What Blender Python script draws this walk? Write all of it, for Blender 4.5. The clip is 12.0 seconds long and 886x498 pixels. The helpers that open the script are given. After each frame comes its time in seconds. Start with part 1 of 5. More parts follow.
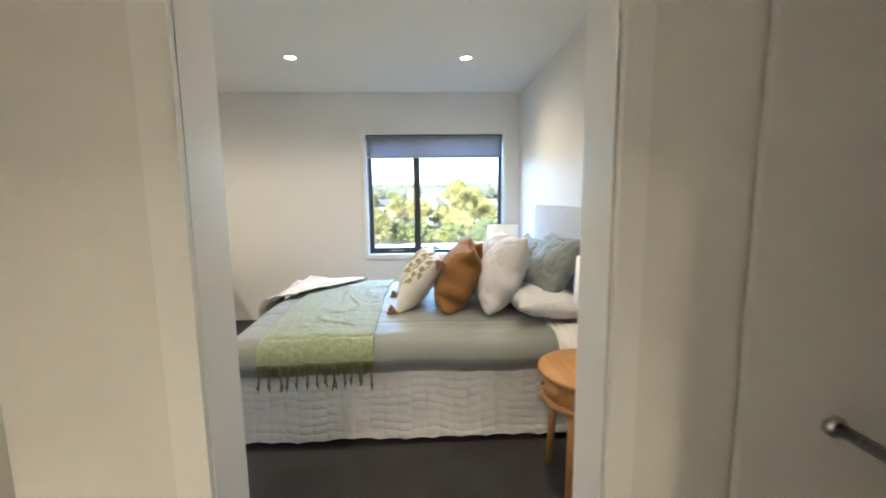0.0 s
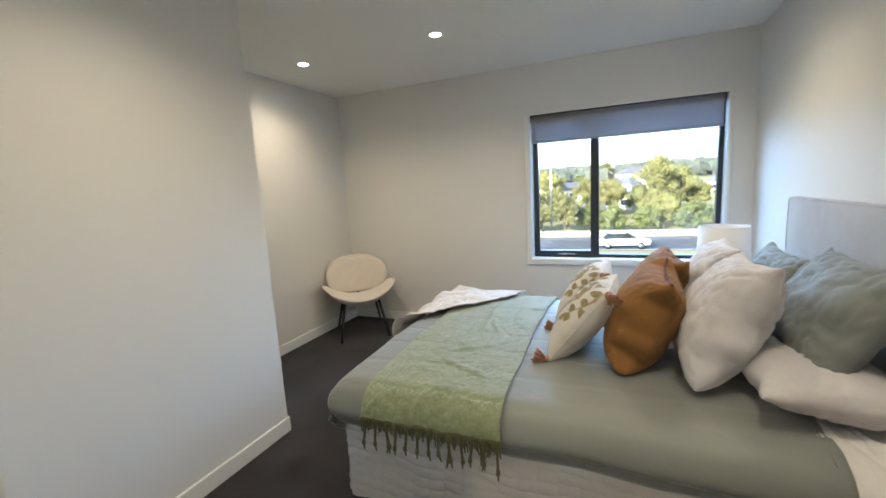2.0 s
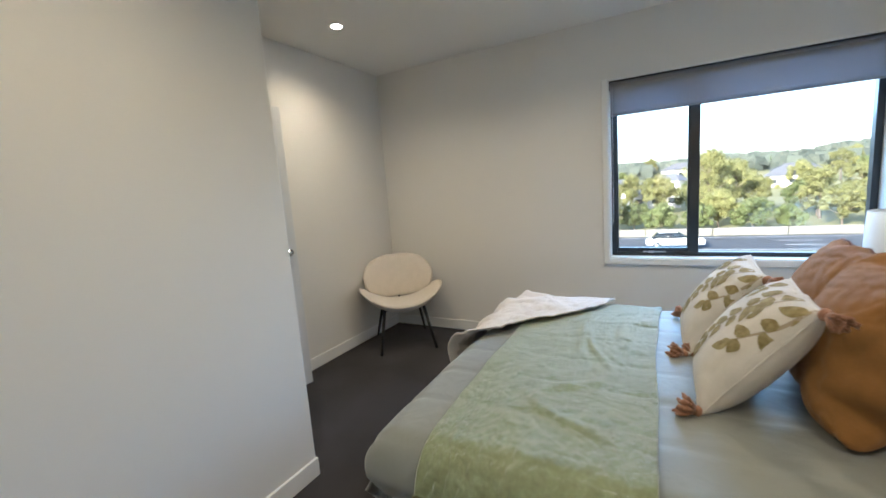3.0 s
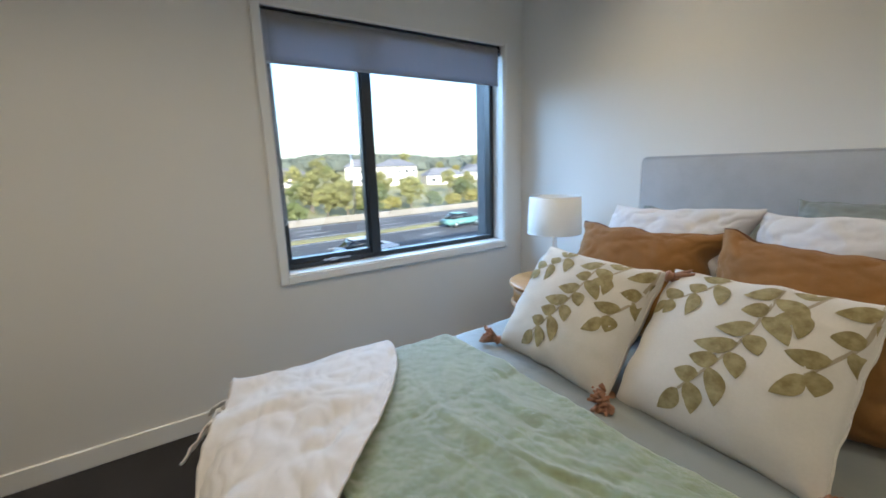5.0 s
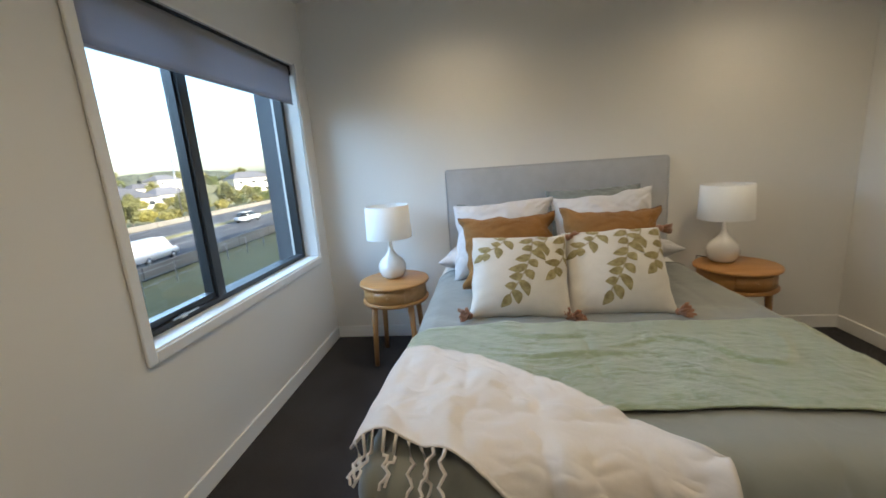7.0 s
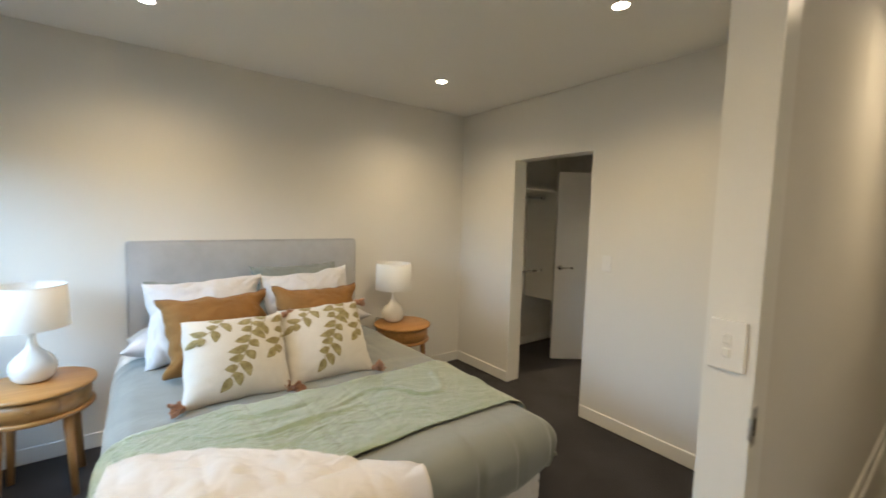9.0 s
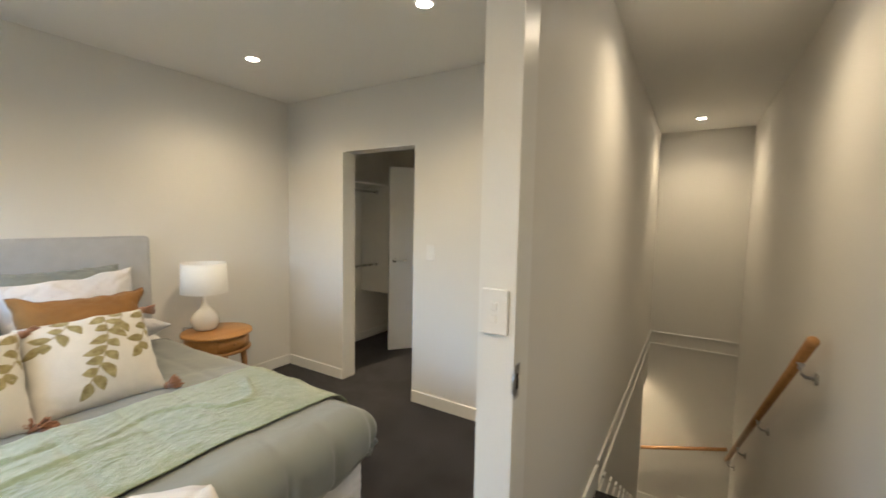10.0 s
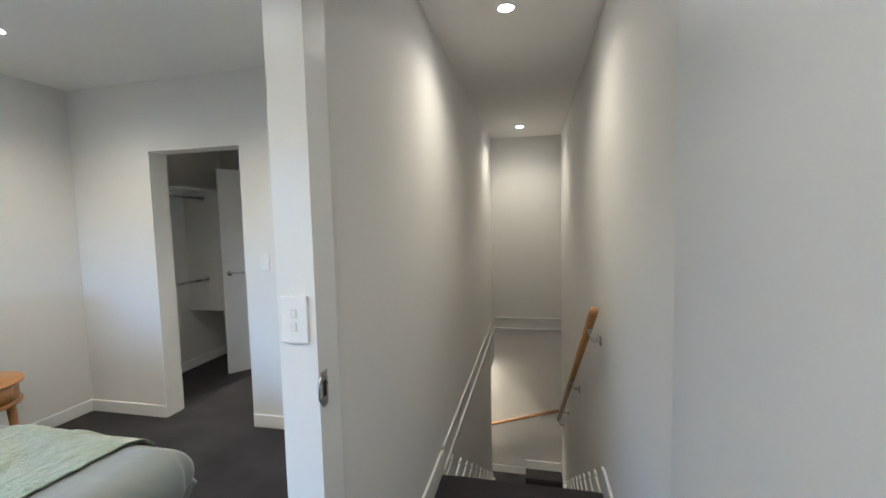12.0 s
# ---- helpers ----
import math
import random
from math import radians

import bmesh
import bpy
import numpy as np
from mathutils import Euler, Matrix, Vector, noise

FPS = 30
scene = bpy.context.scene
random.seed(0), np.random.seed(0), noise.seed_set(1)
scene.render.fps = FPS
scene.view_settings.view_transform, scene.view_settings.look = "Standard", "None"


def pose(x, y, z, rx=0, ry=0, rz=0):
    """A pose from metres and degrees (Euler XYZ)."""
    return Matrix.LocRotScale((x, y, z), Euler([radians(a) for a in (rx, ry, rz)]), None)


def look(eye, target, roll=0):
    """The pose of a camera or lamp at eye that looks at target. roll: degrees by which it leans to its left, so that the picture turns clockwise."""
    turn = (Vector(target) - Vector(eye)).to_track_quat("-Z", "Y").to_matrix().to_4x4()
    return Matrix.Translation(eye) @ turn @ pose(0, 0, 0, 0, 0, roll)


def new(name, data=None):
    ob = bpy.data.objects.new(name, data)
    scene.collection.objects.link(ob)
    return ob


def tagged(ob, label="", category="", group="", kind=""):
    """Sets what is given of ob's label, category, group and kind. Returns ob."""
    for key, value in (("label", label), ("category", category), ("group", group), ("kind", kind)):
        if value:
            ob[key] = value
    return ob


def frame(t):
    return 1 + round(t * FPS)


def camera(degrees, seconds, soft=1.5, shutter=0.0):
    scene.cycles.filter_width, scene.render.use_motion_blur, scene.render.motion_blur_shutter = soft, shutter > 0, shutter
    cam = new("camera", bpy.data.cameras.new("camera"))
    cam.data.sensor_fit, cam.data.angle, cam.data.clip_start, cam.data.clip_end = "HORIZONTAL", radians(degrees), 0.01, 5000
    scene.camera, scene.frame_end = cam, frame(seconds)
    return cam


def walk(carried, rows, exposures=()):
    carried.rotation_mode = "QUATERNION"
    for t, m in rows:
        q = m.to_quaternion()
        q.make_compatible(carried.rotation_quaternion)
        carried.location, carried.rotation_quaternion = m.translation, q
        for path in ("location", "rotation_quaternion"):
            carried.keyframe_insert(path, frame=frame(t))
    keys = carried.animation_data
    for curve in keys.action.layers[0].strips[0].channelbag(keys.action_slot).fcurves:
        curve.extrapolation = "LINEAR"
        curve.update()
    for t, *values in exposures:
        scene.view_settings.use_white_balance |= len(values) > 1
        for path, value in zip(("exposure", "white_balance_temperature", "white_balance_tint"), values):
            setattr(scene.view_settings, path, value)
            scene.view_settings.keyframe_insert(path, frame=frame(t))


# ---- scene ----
cam = camera(95.4, 12.0, soft=1.6, shutter=0.3)
PATH = [
    (0, (-1.073, -4.61, 1.379), (-0.989, -2.628, 1.124), -0.7),
    (0.5, (-1.104, -4.411, 1.385), (-1.363, -2.452, 1.082), -1.2),
    (1, (-1.107, -4.188, 1.402), (-1.53, -2.26, 1.083), -1.5),
    (1.5, (-1.013, -4.023, 1.44), (-1.626, -2.144, 1.134), -2.4),
    (2, (-0.97, -3.877, 1.458), (-1.765, -2.066, 1.16), -3.3),
    (2.5, (-1.078, -3.713, 1.425), (-2.027, -1.98, 1.114), -3.9),
    (2.7, (-1.191, -3.589, 1.39), (-2.187, -1.878, 1.109), -4.2),
    (4.5, (-2.013, -2.546, 1.289), (-1.636, -0.622, 0.895), -3.2),
    (5, (-2.178, -2.237, 1.286), (-1.11, -0.595, 0.884), -1.9),
    (5.5, (-2.327, -1.917, 1.293), (-0.865, -0.605, 0.92), -2.0),
    (6, (-2.504, -1.599, 1.286), (-0.764, -0.694, 0.896), -2.9),
    (6.5, (-2.777, -1.397, 1.303), (-0.9, -0.86, 0.87), -3.8),
    (6.7, (-2.883, -1.363, 1.316), (-0.975, -0.95, 0.884), -4.1),
    (8.3, (-3.236, -1.006, 1.538), (-1.356, -1.653, 1.324), -0.0),
    (8.5, (-3.203, -1.002, 1.485), (-1.397, -1.845, 1.317), 0.8),
    (9, (-3.244, -1.061, 1.503), (-1.652, -2.26, 1.344), 1.5),
    (9.5, (-3.275, -1.133, 1.48), (-1.942, -2.617, 1.329), 1.6),
    (10, (-3.336, -1.196, 1.463), (-2.286, -2.891, 1.311), 1.1),
    (10.5, (-3.418, -1.224, 1.464), (-2.637, -3.059, 1.311), 0.5),
    (11, (-3.467, -1.247, 1.467), (-2.883, -3.154, 1.316), -0.3),
    (11.5, (-3.485, -1.261, 1.461), (-3.002, -3.197, 1.32), -1.0),
    (12, (-3.482, -1.266, 1.458), (-3.047, -3.213, 1.318), -1.4),
]
walk(cam, [(t, look(eye, target, roll)) for t, eye, target, roll in PATH], exposures=[(0, 2.95, 5350, 10), (1.0, 2.65, 5450, 10), (2.5, 2.4, 5350, 10), (4.5, 2.0, 5300, 10), (6.5, 1.77, 5750, 10), (8.5, 2.2, 6050, 10), (9.5, 2.45, 6400, 10), (10.5, 2.72, 5200, 10), (12, 2.75, 4820, 10)])

# ---- world, sun, lamps ----
SUN_EL, SUN_AZ = 19.0, 198.0          # degrees; azimuth of the sun seen from above, clockwise from +y
world = bpy.data.worlds.new("world")
scene.world = world
world.use_nodes = True
wn = world.node_tree.nodes
wn.clear()
sky = wn.new("ShaderNodeTexSky")
sky.sky_type, sky.sun_disc = "NISHITA", False
sky.sun_elevation, sky.sun_rotation = radians(SUN_EL), radians(SUN_AZ)
sky.air_density, sky.dust_density = 1.0, 2.0
bg = wn.new("ShaderNodeBackground")
bg.inputs["Strength"].default_value = 0.15
wo = wn.new("ShaderNodeOutputWorld")
world.node_tree.links.new(sky.outputs[0], bg.inputs[0])
world.node_tree.links.new(bg.outputs[0], wo.inputs[0])

sun = new("sun", bpy.data.lights.new("sun", "SUN"))
sun.data.energy, sun.data.angle, sun.data.color = 4.6, radians(0.5), (1.0, 0.88, 0.70)
a, e = radians(SUN_AZ), radians(SUN_EL)
toward = Vector((math.sin(a) * math.cos(e), math.cos(a) * math.cos(e), math.sin(e)))
sun.matrix_world = look(toward * 60, (0, 0, 0))

# area lamp added outside and above the window, standing in for sky light
daylight = new("sky_fill", bpy.data.lights.new("sky_fill", "AREA"))
daylight.data.shape, daylight.data.size, daylight.data.size_y = "RECTANGLE", 7.0, 2.4
daylight.data.energy, daylight.data.color, daylight.data.spread = 112.0, (0.52, 0.75, 1.0), radians(150)
daylight.matrix_world = look((-1.2, 2.6, 3.0), (-1.2, -1.0, 1.6))

# ---- materials ----
MATS = {}


def nodes_of(name):
    m = bpy.data.materials.new(name)
    m.use_nodes = True
    nt = m.node_tree
    return m, nt, nt.nodes["Principled BSDF"]


def surface(name, colour, rough=0.6, vary=0.08, scale=6.0, fine=120.0, bump=0.05, dist=0.002, metal=0.0, sheen=0.0,
            spec=0.5, coat=0.0, stretch=(1, 1, 1), random_tint=0.0):
    """A surface with large and fine variation of its colour, and a fine relief."""
    if name in MATS:
        return MATS[name]
    m, nt, p = nodes_of(name)
    N, L = nt.nodes, nt.links
    tc = N.new("ShaderNodeTexCoord")
    mp = N.new("ShaderNodeMapping")
    mp.inputs["Scale"].default_value = stretch
    L.new(tc.outputs["Object"], mp.inputs[0])
    big, small = N.new("ShaderNodeTexNoise"), N.new("ShaderNodeTexNoise")
    big.inputs["Scale"].default_value, small.inputs["Scale"].default_value = scale, fine
    big.inputs["Detail"].default_value = 4
    for n in (big, small):
        L.new(mp.outputs[0], n.inputs["Vector"])
    add = N.new("ShaderNodeMath")
    add.operation = "ADD"
    L.new(big.outputs[0], add.inputs[0])
    L.new(small.outputs[0], add.inputs[1])
    ramp = N.new("ShaderNodeMapRange")
    ramp.inputs["From Min"].default_value, ramp.inputs["From Max"].default_value = 0.6, 1.4
    ramp.inputs["To Min"].default_value, ramp.inputs["To Max"].default_value = 1 - vary, 1 + vary
    L.new(add.outputs[0], ramp.inputs[0])
    val = ramp.outputs[0]
    if random_tint:
        oi = N.new("ShaderNodeObjectInfo")
        r2 = N.new("ShaderNodeMapRange")
        r2.inputs["To Min"].default_value, r2.inputs["To Max"].default_value = 1 - random_tint, 1 + random_tint
        L.new(oi.outputs["Random"], r2.inputs[0])
        mul = N.new("ShaderNodeMath")
        mul.operation = "MULTIPLY"
        L.new(val, mul.inputs[0])
        L.new(r2.outputs[0], mul.inputs[1])
        val = mul.outputs[0]
    mix = N.new("ShaderNodeVectorMath")
    mix.operation = "SCALE"
    mix.inputs[0].default_value = colour
    L.new(val, mix.inputs["Scale"])
    L.new(mix.outputs[0], p.inputs["Base Color"])
    rr = N.new("ShaderNodeMapRange")
    rr.inputs["To Min"].default_value, rr.inputs["To Max"].default_value = max(rough - 0.06, 0.02), min(rough + 0.06, 1)
    L.new(big.outputs[0], rr.inputs[0])
    L.new(rr.outputs[0], p.inputs["Roughness"])
    p.inputs["Metallic"].default_value = metal
    p.inputs["Specular IOR Level"].default_value = spec
    p.inputs["Coat Weight"].default_value = coat
    if sheen:
        p.inputs["Sheen Weight"].default_value = sheen
        p.inputs["Sheen Roughness"].default_value = 0.4
    if bump:
        b = N.new("ShaderNodeBump")
        b.inputs["Strength"].default_value, b.inputs["Distance"].default_value = bump, dist
        L.new(add.outputs[0], b.inputs["Height"])
        L.new(b.outputs[0], p.inputs["Normal"])
    MATS[name] = m
    return m


def weave(name, colour, threads=900.0, bump=0.25, vary=0.1, sheen=0.2, colour2=None, scale=5.0, blotch=0.0, rough=0.85, wrinkle=0.0, nap=160.0, soft=0.45, spec=0.25):
    """Woven cloth: two crossed thread waves for relief, slubs and a slow change of tone."""
    m, nt, p = nodes_of(name)
    N, L = nt.nodes, nt.links
    tc = N.new("ShaderNodeTexCoord")
    w1, w2 = N.new("ShaderNodeTexWave"), N.new("ShaderNodeTexWave")
    w1.bands_direction, w2.bands_direction = "X", "Y"
    for w in (w1, w2):
        w.inputs["Scale"].default_value = threads / 6.28
        w.inputs["Distortion"].default_value = 2.0
        L.new(tc.outputs["Object"], w.inputs["Vector"])
    add = N.new("ShaderNodeMath")
    L.new(w1.outputs["Fac"], add.inputs[0])
    L.new(w2.outputs["Fac"], add.inputs[1])
    n1, n2 = N.new("ShaderNodeTexNoise"), N.new("ShaderNodeTexNoise")
    n1.inputs["Scale"].default_value, n2.inputs["Scale"].default_value = scale, nap
    for n in (n1, n2):
        n.inputs["Detail"].default_value = 3
        L.new(tc.outputs["Object"], n.inputs["Vector"])
    cm = N.new("ShaderNodeMix")
    cm.data_type = "RGBA"
    c2 = colour2 or tuple(c * (1 - 2 * vary) for c in colour)
    cm.inputs["A"].default_value, cm.inputs["B"].default_value = (*colour, 1), (*c2, 1)
    rg = N.new("ShaderNodeMapRange")
    rg.inputs["From Min"].default_value, rg.inputs["From Max"].default_value = 0.35 - blotch * 0.1, 0.7
    L.new(n1.outputs[0], rg.inputs[0])
    L.new(rg.outputs[0], cm.inputs["Factor"])
    hs = N.new("ShaderNodeVectorMath")
    hs.operation = "SCALE"
    r3 = N.new("ShaderNodeMapRange")
    r3.inputs["To Min"].default_value, r3.inputs["To Max"].default_value = 1 - vary, 1 + vary
    L.new(n2.outputs[0], r3.inputs[0])
    L.new(cm.outputs["Result"], hs.inputs[0])
    L.new(r3.outputs[0], hs.inputs["Scale"])
    L.new(hs.outputs[0], p.inputs["Base Color"])
    p.inputs["Roughness"].default_value = rough
    p.inputs["Specular IOR Level"].default_value = spec
    p.inputs["Sheen Weight"].default_value = sheen
    p.inputs["Sheen Roughness"].default_value = soft
    ad2 = N.new("ShaderNodeMath")
    L.new(add.outputs[0], ad2.inputs[0])
    L.new(n2.outputs[0], ad2.inputs[1])
    b = N.new("ShaderNodeBump")
    b.inputs["Strength"].default_value, b.inputs["Distance"].default_value = bump, 0.0015
    L.new(ad2.outputs[0], b.inputs["Height"])
    if wrinkle:                                          # soft creases of pressed cloth
        n3, n4 = N.new("ShaderNodeTexNoise"), N.new("ShaderNodeTexNoise")
        n3.noise_type, n4.noise_type = "RIDGED_MULTIFRACTAL", "FBM"
        n3.inputs["Scale"].default_value, n4.inputs["Scale"].default_value = 4.5, 11.0
        n3.inputs["Distortion"].default_value, n4.inputs["Distortion"].default_value = 1.2, 1.0
        n3.inputs["Detail"].default_value, n4.inputs["Detail"].default_value = 3, 3
        L.new(tc.outputs["Object"], n3.inputs["Vector"])
        L.new(tc.outputs["Object"], n4.inputs["Vector"])
        ad3 = N.new("ShaderNodeMath")
        L.new(n3.outputs[0], ad3.inputs[0])
        L.new(n4.outputs[0], ad3.inputs[1])
        b2 = N.new("ShaderNodeBump")
        b2.inputs["Strength"].default_value, b2.inputs["Distance"].default_value = wrinkle, 0.006
        L.new(ad3.outputs[0], b2.inputs["Height"])
        L.new(b2.outputs[0], b.inputs["Normal"])
    L.new(b.outputs[0], p.inputs["Normal"])
    return m


def timber(name, light, dark, rough=0.42, along="X"):
    m, nt, p = nodes_of(name)
    N, L = nt.nodes, nt.links
    tc, mp = N.new("ShaderNodeTexCoord"), N.new("ShaderNodeMapping")
    mp.inputs["Scale"].default_value = {"X": (1, 14, 14), "Y": (14, 1, 14), "Z": (14, 14, 1)}[along]
    L.new(tc.outputs["Object"], mp.inputs[0])
    n1, n2 = N.new("ShaderNodeTexNoise"), N.new("ShaderNodeTexNoise")
    n1.inputs["Scale"].default_value, n1.inputs["Detail"].default_value, n1.inputs["Distortion"].default_value = 3.0, 6, 0.6
    n2.inputs["Scale"].default_value = 26.0
    for n in (n1, n2):
        L.new(mp.outputs[0], n.inputs["Vector"])
    cr = N.new("ShaderNodeValToRGB")
    cr.color_ramp.elements[0].position, cr.color_ramp.elements[1].position = 0.3, 0.7
    cr.color_ramp.elements[0].color, cr.color_ramp.elements[1].color = (*dark, 1), (*light, 1)
    L.new(n1.outputs[0], cr.inputs[0])
    L.new(cr.outputs[0], p.inputs["Base Color"])
    p.inputs["Roughness"].default_value = rough
    b = N.new("ShaderNodeBump")
    b.inputs["Strength"].default_value, b.inputs["Distance"].default_value = 0.12, 0.001
    L.new(n2.outputs[0], b.inputs["Height"])
    L.new(b.outputs[0], p.inputs["Normal"])
    return m


WALL = surface("wall_paint", (0.74, 0.728, 0.695), 0.62, 0.015, 1.2, 260, 0.06, 0.0006, spec=0.35)
CEIL = surface("ceiling_paint", (0.80, 0.795, 0.77), 0.9, 0.01, 1.0, 200, 0.03, 0.0005, spec=0.2)
TRIM = surface("trim_gloss_white", (0.80, 0.80, 0.78), 0.32, 0.012, 2.0, 90, 0.03, 0.0005)
DOOR = surface("door_white", (0.70, 0.715, 0.73), 0.38, 0.012, 2.0, 140, 0.04, 0.0005)
CARPET = surface("carpet_charcoal", (0.043, 0.041, 0.045), 0.95, 0.55, 3.4, 300, 1.0, 0.006, sheen=0.10, spec=0.1)
PLASTIC = surface("switch_plastic", (0.82, 0.82, 0.81), 0.25, 0.01)
STEEL = surface("brushed_steel", (0.55, 0.55, 0.55), 0.28, 0.05, 10, 300, 0.03, 0.0003, metal=1.0)
ALUM = surface("window_aluminium", (0.022, 0.028, 0.035), 0.38, 0.06, 8, 400, 0.04, 0.0003)
OAK = timber("light_oak", (0.46, 0.24, 0.078), (0.36, 0.17, 0.048), 0.38, "Y")
OAK_LEG = timber("light_oak_leg", (0.46, 0.24, 0.085), (0.34, 0.16, 0.05), 0.42, "Z")
RAILWOOD = timber("handrail_pine", (0.50, 0.27, 0.10), (0.36, 0.17, 0.055), 0.35, "Y")
CERAMIC = surface("glazed_ceramic", (0.80, 0.79, 0.76), 0.10, 0.01, 4, 60, 0.01, 0.0005, coat=0.6)
SHADE = weave("lamp_shade_linen", (0.76, 0.76, 0.74), 1500, 0.15, 0.03, 0.0)
HEADB = weave("headboard_linen", (0.50, 0.51, 0.53), 1600, 0.25, 0.06, 0.25, scale=7)
DUVET = weave("duvet_sage_grey", (0.205, 0.22, 0.208), 2200, 0.06, 0.03, 0.35, scale=2.5, rough=0.52, wrinkle=0.45, spec=0.45)
SHEET = weave("sheet_white", (0.73, 0.72, 0.70), 2200, 0.08, 0.02, 0.2, wrinkle=0.6)
VALANCE = weave("valance_white_quilt", (0.76, 0.75, 0.735), 1800, 0.15, 0.03, 0.2, wrinkle=0.5)
GREYP = weave("pillow_grey_green", (0.20, 0.218, 0.208), 2000, 0.08, 0.04, 0.2, rough=0.65, wrinkle=0.3)
WHITEP = weave("pillow_white_linen", (0.59, 0.58, 0.595), 1500, 0.2, 0.03, 0.15, wrinkle=0.4)
TAN = weave("cushion_tan_linen", (0.265, 0.13, 0.037), 1300, 0.3, 0.1, 0.1, scale=9, wrinkle=0.35)
TANPIPE = weave("cushion_brown_edge", (0.13, 0.055, 0.03), 1500, 0.3, 0.1, 0.1)
CREAM = weave("cushion_cream_linen", (0.66, 0.635, 0.59), 1200, 0.3, 0.05, 0.2, wrinkle=0.2)
LEAFP = weave("leaf_print_olive", (0.24, 0.195, 0.085), 1400, 0.5, 0.14, 0.05, scale=45, colour2=(0.40, 0.345, 0.18))
STEMP = weave("stem_print_taupe", (0.44, 0.38, 0.28), 1400, 0.4, 0.1, 0.1)
TASSEL = weave("tassel_brown", (0.40, 0.21, 0.13), 1500, 0.4, 0.15, 0.2)
THROW = weave("throw_sage_wool", (0.265, 0.32, 0.175), 700, 0.6, 0.26, 1.0, scale=22, colour2=(0.205, 0.245, 0.12), wrinkle=0.6, nap=85.0, rough=0.42, soft=0.3, spec=0.9)
FRINGE = weave("throw_fringe_olive", (0.125, 0.125, 0.05), 900, 0.5, 0.15, 0.3)
BLANKET = weave("blanket_cream_pink", (0.63, 0.61, 0.60), 1200, 0.35, 0.04, 0.35, scale=6, colour2=(0.63, 0.585, 0.545), wrinkle=0.9)
BOUCLE = surface("boucle_cream", (0.70, 0.64, 0.56), 0.95, 0.06, 20, 240, 0.7, 0.004, sheen=0.4)
BLACKM = surface("black_metal", (0.012, 0.012, 0.013), 0.45, 0.05)
BLACKC = surface("black_cable", (0.015, 0.015, 0.015), 0.5, 0.05)
MELAM = surface("white_melamine", (0.74, 0.74, 0.71), 0.45, 0.01)

m_, nt_, p_ = nodes_of("downlight_glow")
p_.inputs["Emission Color"].default_value, p_.inputs["Emission Strength"].default_value = (1.0, 0.86, 0.68, 1), 14.0
GLOW = m_


def clear_glass():
    m, nt, p = nodes_of("window_glass")
    N, L = nt.nodes, nt.links
    tr, gl, mx = N.new("ShaderNodeBsdfTransparent"), N.new("ShaderNodeBsdfGlossy"), N.new("ShaderNodeMixShader")
    tr.inputs[0].default_value = (0.97, 0.985, 0.98, 1)
    gl.inputs["Roughness"].default_value = 0.0
    mx.inputs[0].default_value = 0.05
    L.new(tr.outputs[0], mx.inputs[1])
    L.new(gl.outputs[0], mx.inputs[2])
    L.new(mx.outputs[0], N["Material Output"].inputs[0])
    return m


GLASS = clear_glass()


def blind_cloth():
    """Closely woven blind that lets a little daylight through."""
    m = weave("roller_blind_cloth", (0.48, 0.475, 0.475), 1800, 0.12, 0.03, 0.0)
    nt = m.node_tree
    N, L = nt.nodes, nt.links
    tr, mx = N.new("ShaderNodeBsdfTranslucent"), N.new("ShaderNodeMixShader")
    tr.inputs[0].default_value = (0.34, 0.37, 0.44, 1)
    mx.inputs[0].default_value = 0.42
    L.new(N["Principled BSDF"].outputs[0], mx.inputs[1])
    L.new(tr.outputs[0], mx.inputs[2])
    L.new(mx.outputs[0], N["Material Output"].inputs[0])
    return m


BLIND = blind_cloth()


# ---- mesh helpers ----
def mesh_of(name, bm, material=None, smooth=False):
    me = bpy.data.meshes.new(name)
    bmesh.ops.recalc_face_normals(bm, faces=bm.faces)
    bm.to_mesh(me)
    bm.free()
    if material:
        me.materials.append(material)
    if smooth:
        for f in me.polygons:
            f.use_smooth = True
    return me


def part(name, bm, material, parent=None, label="", smooth=False, at=None):
    """One mesh object from a bmesh, under a thing or a part."""
    ob = new(name, mesh_of(name, bm, material, smooth))
    if at is not None:
        ob.matrix_world = at
    if parent:
        ob.parent = parent
    if label:
        tagged(ob, label)
    return ob


def thing(name, label, category, at=None, group="", kind=""):
    ob = new(name)
    ob.empty_display_size = 0.1
    if at is not None:
        ob.matrix_world = at
    return tagged(ob, label, category, group, kind)


def add_box(bm, x0, x1, y0, y1, z0, z1, bevel=0.0, segments=2):
    r = bmesh.ops.create_cube(bm, size=1)
    vs = r["verts"]
    for v in vs:
        v.co = Vector((x0 + (v.co.x + 0.5) * (x1 - x0), y0 + (v.co.y + 0.5) * (y1 - y0), z0 + (v.co.z + 0.5) * (z1 - z0)))
    if bevel:
        es = list({e for v in vs for e in v.link_edges})
        bmesh.ops.bevel(bm, geom=es, offset=bevel, segments=segments, affect="EDGES", profile=0.5)
    return bm


def box(*args, bevel=0.0, segments=2):
    return add_box(bmesh.new(), *args, bevel=bevel, segments=segments)


